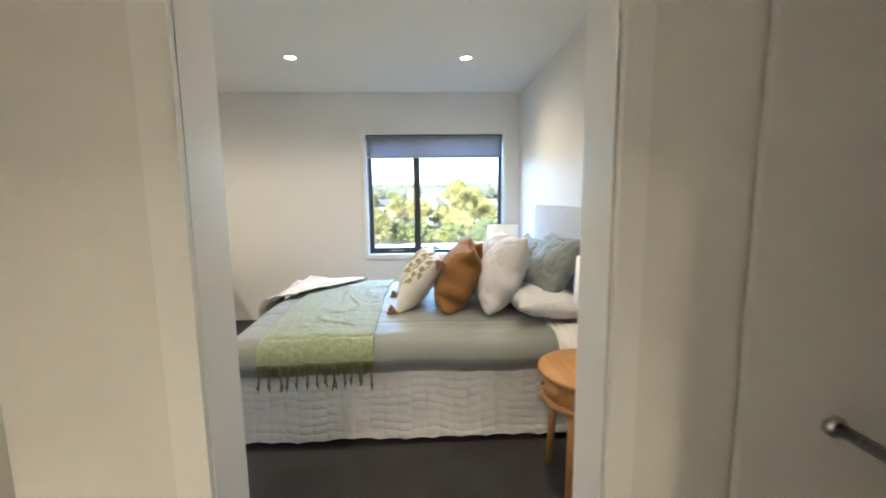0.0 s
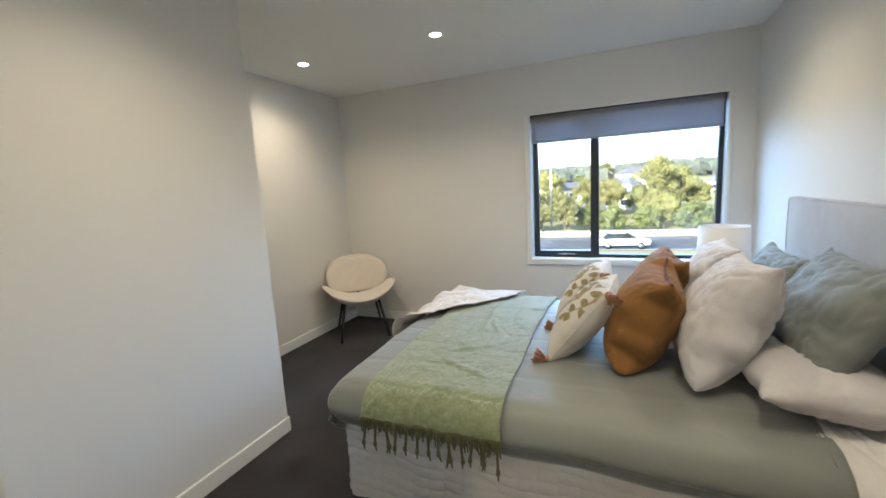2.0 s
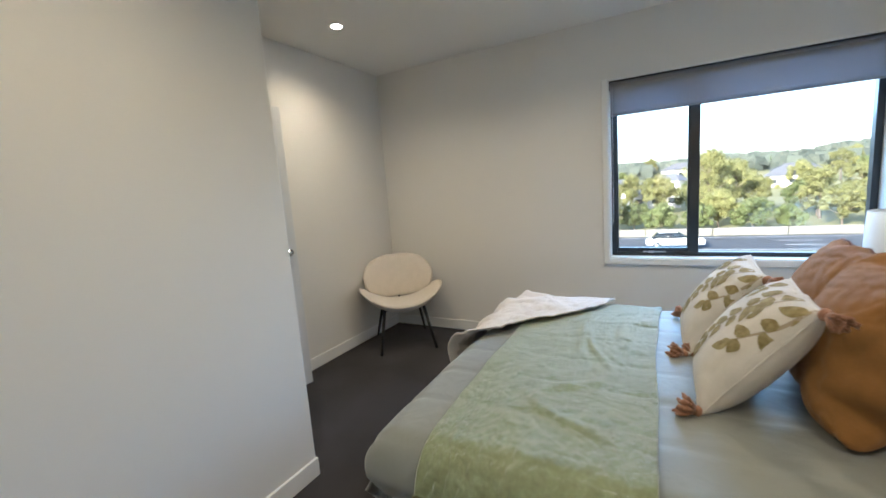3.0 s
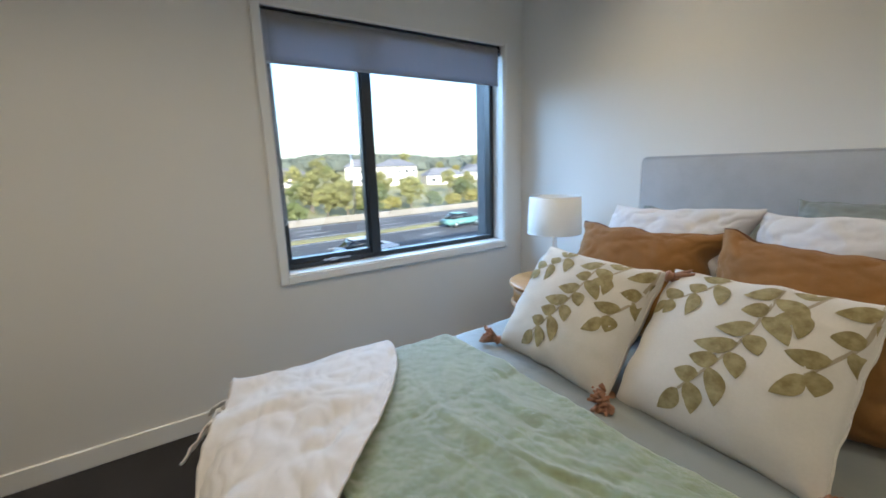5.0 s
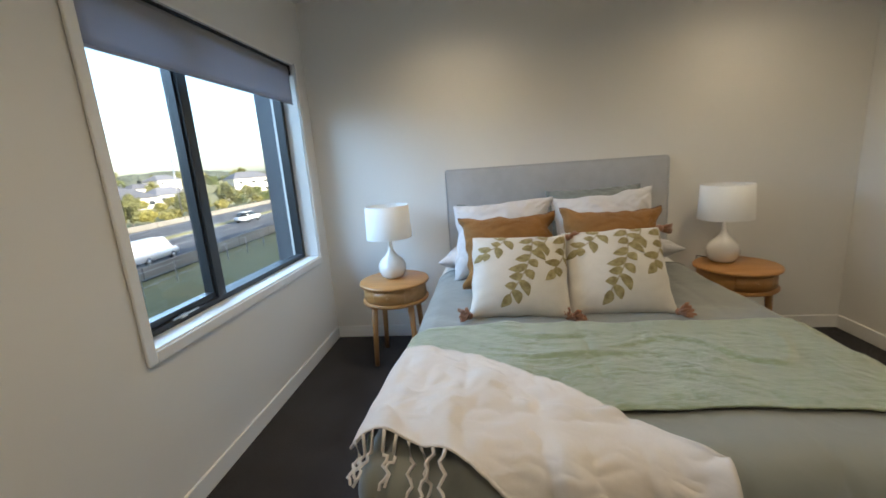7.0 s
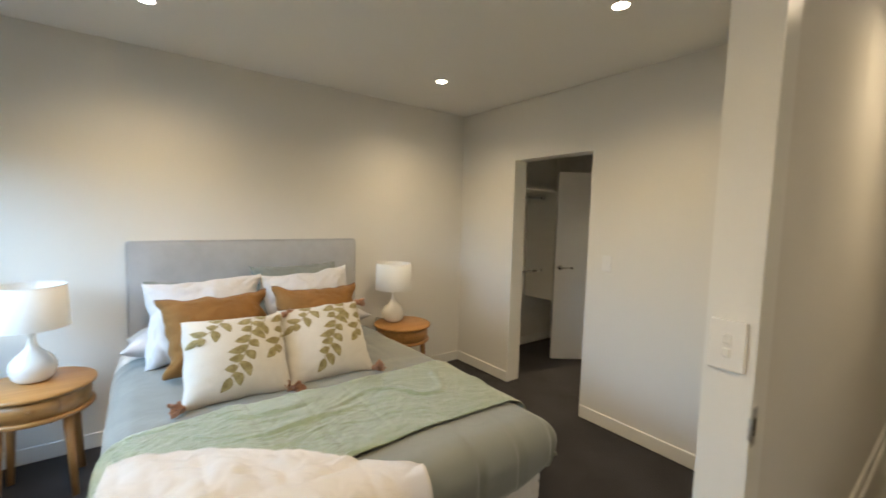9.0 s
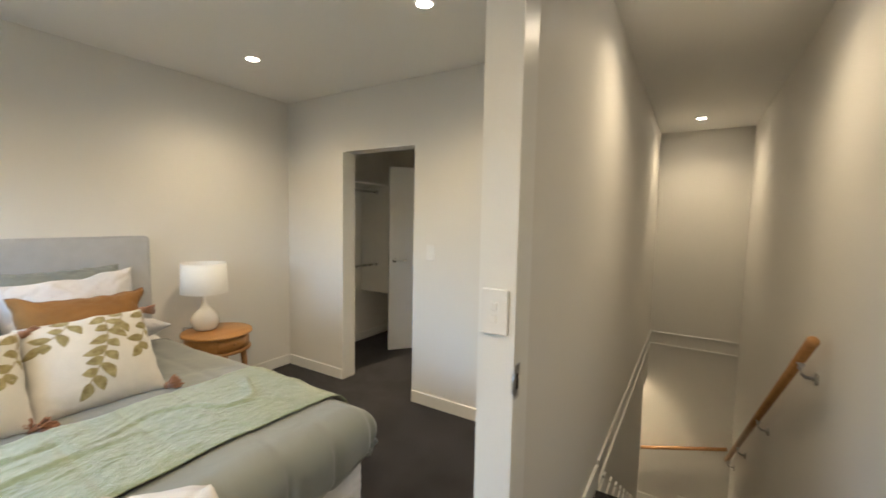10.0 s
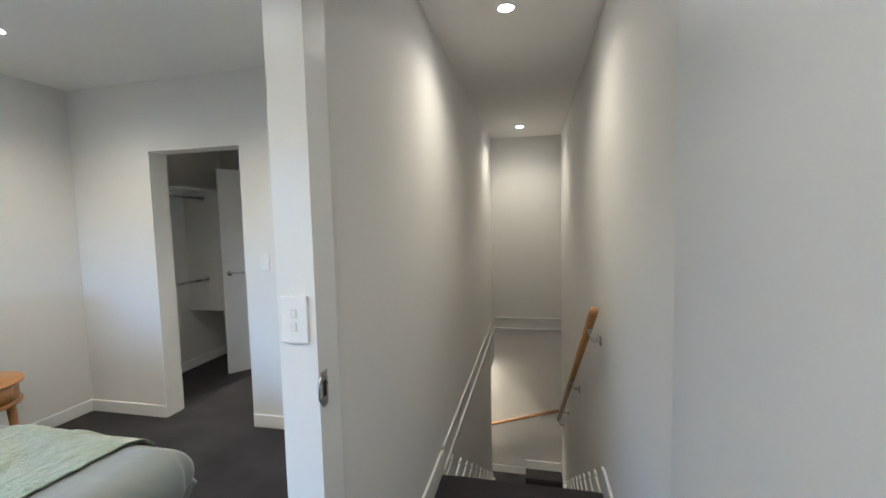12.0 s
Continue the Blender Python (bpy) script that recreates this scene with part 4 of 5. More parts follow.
# ---- chair ----
def chair():
    c = thing("accent_chair", "cream boucle chair with winged seat and black metal legs", "chair", pose(-3.46, -0.45, 0, 0, 0, -139.0))
    # local axes: +y is the front of the chair, +x its left as one sits
    def p(name, bm, mat, label="", smooth=True):
        o = part(name, bm, mat, c, label, smooth)
        o.matrix_parent_inverse = Matrix()
        return o

    def rounded(a, k=2.6):
        return (1 - abs(a) ** k) ** (1 / k) if abs(a) < 1 else 0.0

    def seat(u, v):
        th = 2 * math.pi * u
        r = v
        sx, sy = r * math.cos(th), r * math.sin(th)
        x = 0.375 * sx
        y = -0.02 + 0.31 * sy + (0.06 * sx * sx if sy > 0 else 0) - 0.10 * sx * sx * (sy < 0) * abs(sy)
        z = 0.362 + 0.178 * abs(sx) ** 2.2 + 0.03 * max(sy, 0) ** 2 - 0.03 * max(-sy, 0)
        return x, y, z
    bm = bmesh.new()
    n, k = 56, 12
    rings_t, rings_b = [], []
    for j in range(k + 1):
        v = j / k
        th = 0.036 * (1 - v ** 4) ** 0.5
        rt, rb = [], []
        for i in range(n):
            x, y, z = seat(i / n, v)
            rt.append(bm.verts.new((x, y, z + th)))
            rb.append(bm.verts.new((x * 0.985, y * 0.985, z - th - 0.012 * (1 - v ** 6))))
        rings_t.append(rt)
        rings_b.append(rb)
    for rings, flip in ((rings_t, 1), (rings_b, -1)):
        for a, b in zip(rings, rings[1:]):
            for i in range(n):
                q = (a[i], b[i], b[(i + 1) % n], a[(i + 1) % n])
                bm.faces.new(q[::flip])
    for i in range(n):
        bm.faces.new((rings_t[-1][i], rings_b[-1][i], rings_b[-1][(i + 1) % n], rings_t[-1][(i + 1) % n]))
    bmesh.ops.remove_doubles(bm, verts=bm.verts, dist=0.0006)
    p("seat", bm, BOUCLE)

    bm = bmesh.new()
    rings_t, rings_b = [], []
    for j in range(k + 1):
        v = j / k
        th = 0.034 * (1 - v ** 4) ** 0.5
        rt, rb = [], []
        for i in range(n):
            a = 2 * math.pi * i / n
            ca, sa = math.cos(a), math.sin(a)
            sx = v * math.copysign(abs(ca) ** 0.72, ca)
            sz = v * math.copysign(abs(sa) ** 0.80, sa)
            x = 0.325 * sx * (1 + 0.05 * sz)
            z = 0.585 + 0.205 * sz - 0.02 * abs(sx) ** 3 * (sz > 0)
            y = -0.235 - 0.16 * (z - 0.40) + 0.14 * sx * sx
            rt.append(bm.verts.new((x, y + th, z)))
            rb.append(bm.verts.new((x, y - th, z)))
        rings_t.append(rt)
        rings_b.append(rb)
    for rings, flip in ((rings_t, 1), (rings_b, -1)):
        for a, b in zip(rings, rings[1:]):
            for i in range(n):
                q = (a[i], b[i], b[(i + 1) % n], a[(i + 1) % n])
                bm.faces.new(q[::flip])
    for i in range(n):
        bm.faces.new((rings_t[-1][i], rings_b[-1][i], rings_b[-1][(i + 1) % n], rings_t[-1][(i + 1) % n]))
    bmesh.ops.remove_doubles(bm, verts=bm.verts, dist=0.0006)
    p("backrest", bm, BOUCLE)
    for sx in (-1, 1):
        for fx, fy, tx, ty in ((0.240, 0.275, 0.17, 0.15), (0.235, -0.270, 0.16, -0.14)):
            o = p("leg", tube([(sx * fx, fy, 0.0), (sx * tx, ty, 0.375)], 0.0115, 12, 0.014), BLACKM, "slim black metal leg")
    bm = tube([(-0.17, 0.15, 0.355), (0.17, 0.15, 0.355)], 0.009, 8)
    add_tube(bm, [(-0.16, -0.14, 0.355), (0.16, -0.14, 0.355)], 0.009, 8)
    add_tube(bm, [(0, 0.15, 0.355), (0, -0.14, 0.355), (0, -0.29, 0.40), (0, -0.305, 0.54)], 0.010, 8)
    p("seat_frame", bm, BLACKM)
    return c


chair()


# ---- doors, switches ----
def lever(parent, x, y, z, side, reach):
    """Round rose and lever; side: which way along y it stands out, reach: which way along x it points."""
    rose = part("rose", lathe([(0, 0), (0.026, 0), (0.026, 0.008), (0.010, 0.010), (0.009, 0.042), (0, 0.042)], 24), STEEL, parent, "round satin steel rose", True)
    rose.matrix_parent_inverse = Matrix()
    rose.matrix_basis = pose(x, y, z, -90 * side, 0, 0)
    o = part("lever", tube([(x, y + side * 0.040, z), (x + reach * 0.02, y + side * 0.045, z), (x + reach * 0.12, y + side * 0.046, z)], 0.009, 12), STEEL, parent, "satin steel lever handle", True)
    o.matrix_parent_inverse = Matrix()


def door(name, label, m, width, height, hand):
    """A flush leaf from its hinge at the origin along +x; hand: sides with a lever."""
    d = thing(name, label, "door", m, kind="structure")
    o = part("leaf", box(0, width, -0.019, 0.019, 0.008, height, bevel=0.002, segments=1), DOOR, d)
    o.matrix_parent_inverse = Matrix()
    for side in hand:
        lever(d, width - 0.06, 0.0195 * side, 1.0, side, -1)
    o = part("latch_plate", box(width, width + 0.0015, -0.012, 0.012, 0.94, 1.06), STEEL, d, "steel latch plate")
    o.matrix_parent_inverse = Matrix()
    for z in (0.2, 1.0, 1.8):
        o = part("hinge", tube([(-0.006, 0.016, z), (-0.006, 0.016, z + 0.09)], 0.006, 10), STEEL, d, "steel butt hinge", True)
        o.matrix_parent_inverse = Matrix()
    return d


# stair door, swung back along the west wall
door("door_1", "white flush door standing open against the wall by the stair", pose(-3.80, -2.22, 0, 0, 0, 82.2), 0.84, 2.0, (-1, 1))
# robe door, half open
door("door_2", "white flush door standing half open inside the walk-in robe", pose(-1.005, RS + 0.03, 0, 0, 0, 53.0), 0.76, 2.0, (-1, 1))

bm = box(SXI - 0.022, SXI - 0.0, SY - 0.10, SY + 0.004, 0, H)
add_box(bm, SXI, SX - 0.0, SY + 0.0, SY + 0.004, BB, H)
add_box(bm, XW, XW + 0.03, SY - 0.10, SY + 0.004, 0, H)
fold("trim_stair_door", bm, TRIM, "white painted full-height jamb lining of the stair door", "trim")
bm = box(SXI - 0.0235, SXI - 0.0215, SY - 0.035, SY - 0.004, 1.005, 1.095, bevel=0.0006, segments=1)
strike = thing("strike_plate", "satin steel strike plate let into the door jamb", "strike plate")
part("plate", bm, STEEL, strike)
part("lip", tube([(SXI - 0.022, SY - 0.004, 1.02), (SXI - 0.022, SY + 0.004, 1.03), (SXI - 0.022, SY + 0.006, 1.05), (SXI - 0.022, SY + 0.004, 1.07), (SXI - 0.022, SY - 0.004, 1.08)], 0.004, 8), STEEL, strike, "curved steel lip", True)
# no hole is cut; a black plate carries the latch hole's shade
part("slot", box(SXI - 0.0245, SXI - 0.0235, SY - 0.026, SY - 0.012, 1.03, 1.07), BLACKM, strike, "flat black inset, shade of the latch hole put in its colour")


def switch(label, m, rockers):
    s = thing("light_switch", label, "light switch", m, "light switches")
    o = part("plate", box(-0.036, 0.036, -0.009, 0, -0.058, 0.058, bevel=0.003), PLASTIC, s)
    o.matrix_parent_inverse = Matrix()
    for dz in rockers:
        o = part("rocker", box(-0.008, 0.008, -0.0125, -0.0085, dz - 0.011, dz + 0.011, bevel=0.003), PLASTIC, s)
        o.matrix_parent_inverse = Matrix()
        o = part("dolly_frame", box(-0.011, 0.011, -0.0097, -0.0088, dz - 0.014, dz + 0.014), TRIM, s)
        o.matrix_parent_inverse = Matrix()
    return s


switch("white two-gang light switch on the end of the stair partition", pose(-2.918, SY + 0.0045, 1.229, 0, 0, 180), (0.014, -0.018))
switch("white one-gang light switch beside the robe opening", pose(-1.655, YS, 1.20, 0, 0, 180), (0.0,))


# ---- robe fittings ----
def robe_unit():
    r = thing("robe_unit", "white melamine wardrobe shelving with steel hanging rails, empty", "wardrobe")
    part("end_panel", box(-0.46, RE - BT, -4.70, -4.682, 0.61, 1.80, bevel=0.001, segments=1), MELAM, r)
    part("side_panel", box(-0.47, RE - BT, RB - 0.034, RB - BT - 0.002, 0.30, 1.80, bevel=0.001, segments=1), MELAM, r)
    part("shelf", box(-0.46, RE - BT, -4.70, RB - BT - 0.002, 1.802, 1.82, bevel=0.001, segments=1), MELAM, r)
    part("back_panel", box(RE - 0.032, RE - BT - 0.001, -4.68, RB - 0.036, 0.61, 1.80), MELAM, r)
    for z in (1.74, 0.93):
        rail = part("hanging_rail", tube([(-0.29, -4.681, z), (-0.29, RB - 0.035, z)], 0.0125, 14), STEEL, r, "round steel hanging rail", True)
        for y, d in ((-4.681, 1), (RB - 0.035, -1)):
            o = part("rail_socket", tube([(-0.29, y, z), (-0.29, y + 0.012 * d, z)], 0.021, 16), STEEL, rail, "", True)
    return r


robe_unit()


# ---- stair ----
def stair():
    rise, go, n = 0.188, 0.272, 11
    y0 = -3.43
    s = thing("stair", "carpeted charcoal straight stair going down with white stepped skirting", "stairs", kind="structure")
    for i in range(n):
        ya, z = y0 - go * i, -rise * (i + 1)
        bm = box(XW + 0.001, SXI - 0.001, ya - go - 0.02, ya, z - 0.35, z, bevel=0.012, segments=3)
        part("step", bm, CARPET, s, "", True)
    for x0, x1 in ((SXI - 0.014, SXI), (XW, XW + 0.014)):
        part("skirting", box(x0, x1, y0 - 0.01, SY - 0.10, 0, 0.13, bevel=0.002, segments=1), TRIM, s)
        for i in range(n):
            ya, z = y0 - go * i, -rise * (i + 1)
            part("skirting", box(x0, x1, ya - 0.055, ya - 0.0005, z + 0.001, z + rise + 0.115, bevel=0.002, segments=1), TRIM, s, "white painted stepped stair skirting")
            part("skirting", box(x0, x1, ya - go - 0.0, ya - 0.056, z, z + 0.105, bevel=0.002, segments=1), TRIM, s, "white painted stepped stair skirting")
    zb = -rise * n
    part("landing", box(XW, SX + 0.88, YE, y0 - go * n, zb - 0.35, zb - 0.002), CARPET, s)
    part("winder", box(XW + 0.01, -3.36, YE + 0.001, -6.50, zb, zb + 0.09, bevel=0.01, segments=2), CARPET, s)
    part("skirting", box(-3.36, SX + 0.88, YE, YE + 0.014, zb, zb + 0.10, bevel=0.002, segments=1), TRIM, s)
    part("skirting", box(XW + 0.014, -3.36, YE, YE + 0.014, zb + 0.09, zb + 0.21, bevel=0.002, segments=1), TRIM, s)
    return s


stair()

# pair of white beads round the stairwell at floor level
for z in (0.118, -0.03):
    fold("trim_stair_bead", box(SXI - 0.014, SXI - 0.0005, YE, -3.50, z, z + 0.016, bevel=0.003, segments=1), TRIM, "thin white timber bead along the stairwell wall", "trim")
    fold("trim_stair_bead", box(XW, SXI - 0.014, YE, YE + 0.014, z, z + 0.016, bevel=0.003, segments=1), TRIM, "thin white timber bead along the stairwell wall", "trim")
fold("trim_stair_corner", box(SXI - 0.006, SXI + 0.05, -6.212, -6.2, -2.06, -0.05, bevel=0.002, segments=1), TRIM, "white square corner trim at the foot of the stair", "trim")


def handrail():
    r = thing("handrail", "round pine handrail on steel brackets down the stair wall", "handrail")
    x = XW + 0.062
    y0, z0, y1, z1 = -3.40, 0.985, -6.42, -1.10
    part("rail", tube([(x, y0, z0), (x, y1, z1)], 0.022, 20), RAILWOOD, r, "", True)
    for k in (0.06, 0.40, 0.72, 0.97):
        y, z = y0 + (y1 - y0) * k, z0 + (z1 - z0) * k
        b = part("bracket", tube([(x, y, z - 0.016), (x, y, z - 0.050), (x - 0.006, y, z - 0.072), (x - 0.022, y, z - 0.084), (XW + 0.008, y, z - 0.086)], 0.008, 12), STEEL, r, "curved satin steel wall bracket", True)
        part("bracket_rose", tube([(XW, y, z - 0.086), (XW + 0.009, y, z - 0.086)], 0.028, 20), STEEL, b, "", True)
        part("saddle", box(x - 0.012, x + 0.012, y - 0.03, y + 0.03, z - 0.030, z - 0.018, bevel=0.003), STEEL, b)
    return r


handrail()


def lower_rail():
    r = thing("handrail", "short pine handrail across the foot of the stair", "handrail")
    y = YE + 0.06
    part("rail", tube([(-3.80, y, -1.096), (-2.62, y, -1.444)], 0.020, 16), RAILWOOD, r, "", True)
    for k in (0.12, 0.85):
        x, z = -3.72 + 1.12 * k, -1.12 - 0.33 * k
        part("bracket", tube([(x, y, z - 0.015), (x, y - 0.02, z - 0.06), (x, YE, z - 0.06)], 0.006, 8), STEEL, r, "curved satin steel wall bracket", True)
    return r


lower_rail()
# landing lamp and ceiling out of view, raised to cast a diagonal shadow edge
downlight(-2.125, -6.46, LAMP * 2.4, 0.30)
bm = box(SX, SX + 0.9, YE - 0.2, -6.2, 0.30, 0.42)
fold("ceiling_lower", bm, CEIL, "flat white ceiling added unseen over the lower landing", "ceiling")
bm = box(SX, SX + 0.98, -6.2, -6.1, -2.6, 0.42)
add_box(bm, SX + 0.88, SX + 0.98, YE, -6.2, -2.6, 0.30)
fold("wall_lower", bm, WALL, "off-white painted walls of the lower landing", "wall")


# ---- outside ----
GZ = -5.0                                                # level of the motorway
ASPHALT = surface("asphalt", (0.052, 0.053, 0.058), 0.9, 0.15, 0.3, 30, 0.3, 0.01)
GRASS = surface("dry_grass", (0.20, 0.18, 0.07), 0.95, 0.3, 0.08, 4, 0.5, 0.05)
CONC = surface("concrete_barrier", (0.165, 0.15, 0.125), 0.85, 0.1, 0.5, 12, 0.2, 0.01)
LINE = surface("road_paint", (0.36, 0.36, 0.35), 0.8, 0.1)
BARK = surface("bark", (0.13, 0.10, 0.075), 0.9, 0.25, 3, 20, 0.6, 0.02)
CLAD = surface("dark_cladding", (0.075, 0.085, 0.10), 0.6, 0.08, 2, 60, 0.1, 0.002)
ROOFD = surface("roof_dark", (0.10, 0.10, 0.11), 0.7, 0.1, 0.6, 10, random_tint=0.4)
HOUSE = surface("house_weatherboard", (0.48, 0.455, 0.41), 0.8, 0.06, 0.4, 8, random_tint=0.15)
HGLASS = surface("house_glass", (0.03, 0.035, 0.04), 0.15, 0.1)
RUBBER = surface("tyre_rubber", (0.02, 0.02, 0.02), 0.8, 0.1)
TINT = surface("car_glass", (0.015, 0.018, 0.02), 0.08, 0.05)


def foliage(name, colour):
    m, nt, p = nodes_of(name)
    N, L = nt.nodes, nt.links
    geo, oi = N.new("ShaderNodeNewGeometry"), N.new("ShaderNodeObjectInfo")
    add = N.new("ShaderNodeMath")
    L.new(geo.outputs["Random Per Island"], add.inputs[0])
    L.new(oi.outputs["Random"], add.inputs[1])
    r = N.new("ShaderNodeMapRange")
    r.inputs["From Max"].default_value = 2.0
    r.inputs["To Min"].default_value, r.inputs["To Max"].default_value = 0.65, 1.4
    L.new(add.outputs[0], r.inputs[0])
    v = N.new("ShaderNodeVectorMath")
    v.operation = "SCALE"
    v.inputs[0].default_value = colour
    L.new(r.outputs[0], v.inputs["Scale"])
    L.new(v.outputs[0], p.inputs["Base Color"])
    p.inputs["Roughness"].default_value = 0.7
    p.inputs["Specular IOR Level"].default_value = 0.2
    tr, mx = N.new("ShaderNodeBsdfTranslucent"), N.new("ShaderNodeMixShader")   # light comes through thin leaves
    mx.inputs[0].default_value = 0.5
    L.new(v.outputs[0], tr.inputs[0])
    L.new(p.outputs[0], mx.inputs[1])
    L.new(tr.outputs[0], mx.inputs[2])
    L.new(mx.outputs[0], N["Material Output"].inputs[0])
    return m


LEAVES = (foliage("leaves_olive", (0.25, 0.245, 0.10)), foliage("leaves_green", (0.175, 0.20, 0.08)), foliage("leaves_gold", (0.33, 0.30, 0.095)))

# one sheet of ground to the horizon, rising to low hills far off
def ground_height(x, y):
    d = max(0.0, y - 52 - 0.06 * x)
    z = GZ - 0.25 + min(d, 120) * 0.028
    far = max(0.0, min(1.0, (d - 120) / 500))
    return z + far * (14 + 16 * nz(x / 260.0, y / 260.0, 2.0) + 7 * nz(x / 90.0, y / 90.0, 5.0))


bm = bmesh.new()
xs = [-1800, -1200, -800, -500, -300] + list(range(-200, 420, 20)) + [500, 700, 1000, 1400, 1900]
ys = [-900, -300, -60, -10, 10, 20, 30, 40, 50] + list(range(56, 260, 12)) + list(range(260, 900, 40)) + [1000, 1300, 1800]
rows = [[bm.verts.new((x, y, ground_height(x, y))) for y in ys] for x in xs]
for i in range(len(xs) - 1):
    for j in range(len(ys) - 1):
        bm.faces.new((rows[i][j], rows[i + 1][j], rows[i + 1][j + 1], rows[i][j + 1]))
tagged(part("ground", bm, GRASS, None, "", True), "dry olive and straw coloured grassland rising to low hills", "ground", "", "structure")

SLOPE = 0.06                                             # the road runs almost along x


def along(x, off):
    return x, off + SLOPE * x


def strip(x0, x1, off0, off1, z0, z1, n=24):
    bm = bmesh.new()
    prev = None
    for i in range(n + 1):
        x = x0 + (x1 - x0) * i / n
        ring = [bm.verts.new((x, o + SLOPE * x, z)) for o, z in ((off0, z0), (off1, z0), (off1, z1), (off0, z1))]
        if prev:
            for k in range(4):
                bm.faces.new((prev[k], prev[(k + 1) % 4], ring[(k + 1) % 4], ring[k]))
        prev = ring
    return bm


road = fold("road", strip(-260, 420, 21.6, 44.2, GZ - 0.6, GZ), ASPHALT, "wide grey asphalt motorway below the window", "road")
fold("road_verge", strip(-260, 420, 33.3, 35.0, GZ - 0.4, GZ + 0.05), GRASS, "narrow straw coloured median between the carriageways", "verge")
for off in (22.6, 32.6, 35.8, 43.2):
    o = part("edge_line", strip(-260, 420, off, off + 0.14, GZ + 0.002, GZ + 0.012), LINE, road, "white painted edge line")
dash = None
for off in (26.0, 29.3, 38.3, 40.8):
    for k in range(-4, 18):
        x, y = along(k * 9.0, off)
        if dash is None:
            dash = mesh_of("lane_dash", box(-1.5, 1.5, -0.07, 0.07, 0.002, 0.012), LINE)
        o = new("lane_dash", dash)
        o.matrix_world = pose(x, y, GZ, 0, 0, 3.4)
        o.parent = road


def barrier(off, h, mat, label):
    b = thing("road_barrier", label, "barrier")
    for k in range(-14, 30):
        x, y = along(k * 6.0, off)
        part("barrier_section", box(-2.97, 2.97, -0.14, 0.14, 0, h, bevel=0.04, segments=1), mat, b, at=pose(x, y, GZ - 0.02, 0, 0, 3.4))
    return b


barrier(44.7, 0.80, CONC, "pale concrete safety barrier along the far edge of the motorway")
barrier(21.2, 0.85, CONC, "pale concrete safety barrier along the near edge of the motorway")


def fence(off):
    f = thing("wire_fence", "thin grey post and wire fence beside the motorway", "fence")
    post = mesh_of("post", tube([(0, 0, 0), (0, 0, 1.5)], 0.04, 6), STEEL)
    for k in range(-10, 24):
        x, y = along(k * 3.0, off)
        o = new("post", post)
        o.matrix_world = pose(x, y, GZ - 0.25)
        o.parent = f
    for z in (0.5, 0.95, 1.4):
        part("wire", tube([(x, off + SLOPE * x, GZ - 0.25 + z) for x in range(-30, 73, 6)], 0.012, 4), STEEL, f)
    return f


fence(18.6)


def lamp_post(x, off, h=11.0):
    p = thing("street_lamp", "tall galvanised steel motorway lamp post", "street lamp", pose(*along(x, off), GZ), "motorway lamp posts")
    for name, bm, mat in (("pole", tube([(0, 0, 0), (0, 0, h)], 0.11, 10, 0.06), STEEL), ("arm", tube([(0, 0, h - 0.05), (0.1, -0.8, h + 0.25), (0.1, -2.0, h + 0.35)], 0.045, 8), STEEL),
                          ("lantern", box(-0.15, 0.15, -2.7, -1.9, h + 0.27, h + 0.42, bevel=0.04), STEEL)):
        o = part(name, bm, mat, p, "", True)
        o.matrix_parent_inverse = Matrix()
    return p


for x in (-8.2, 16.5, 58.0, 100.0):
    lamp_post(x, 45.6)


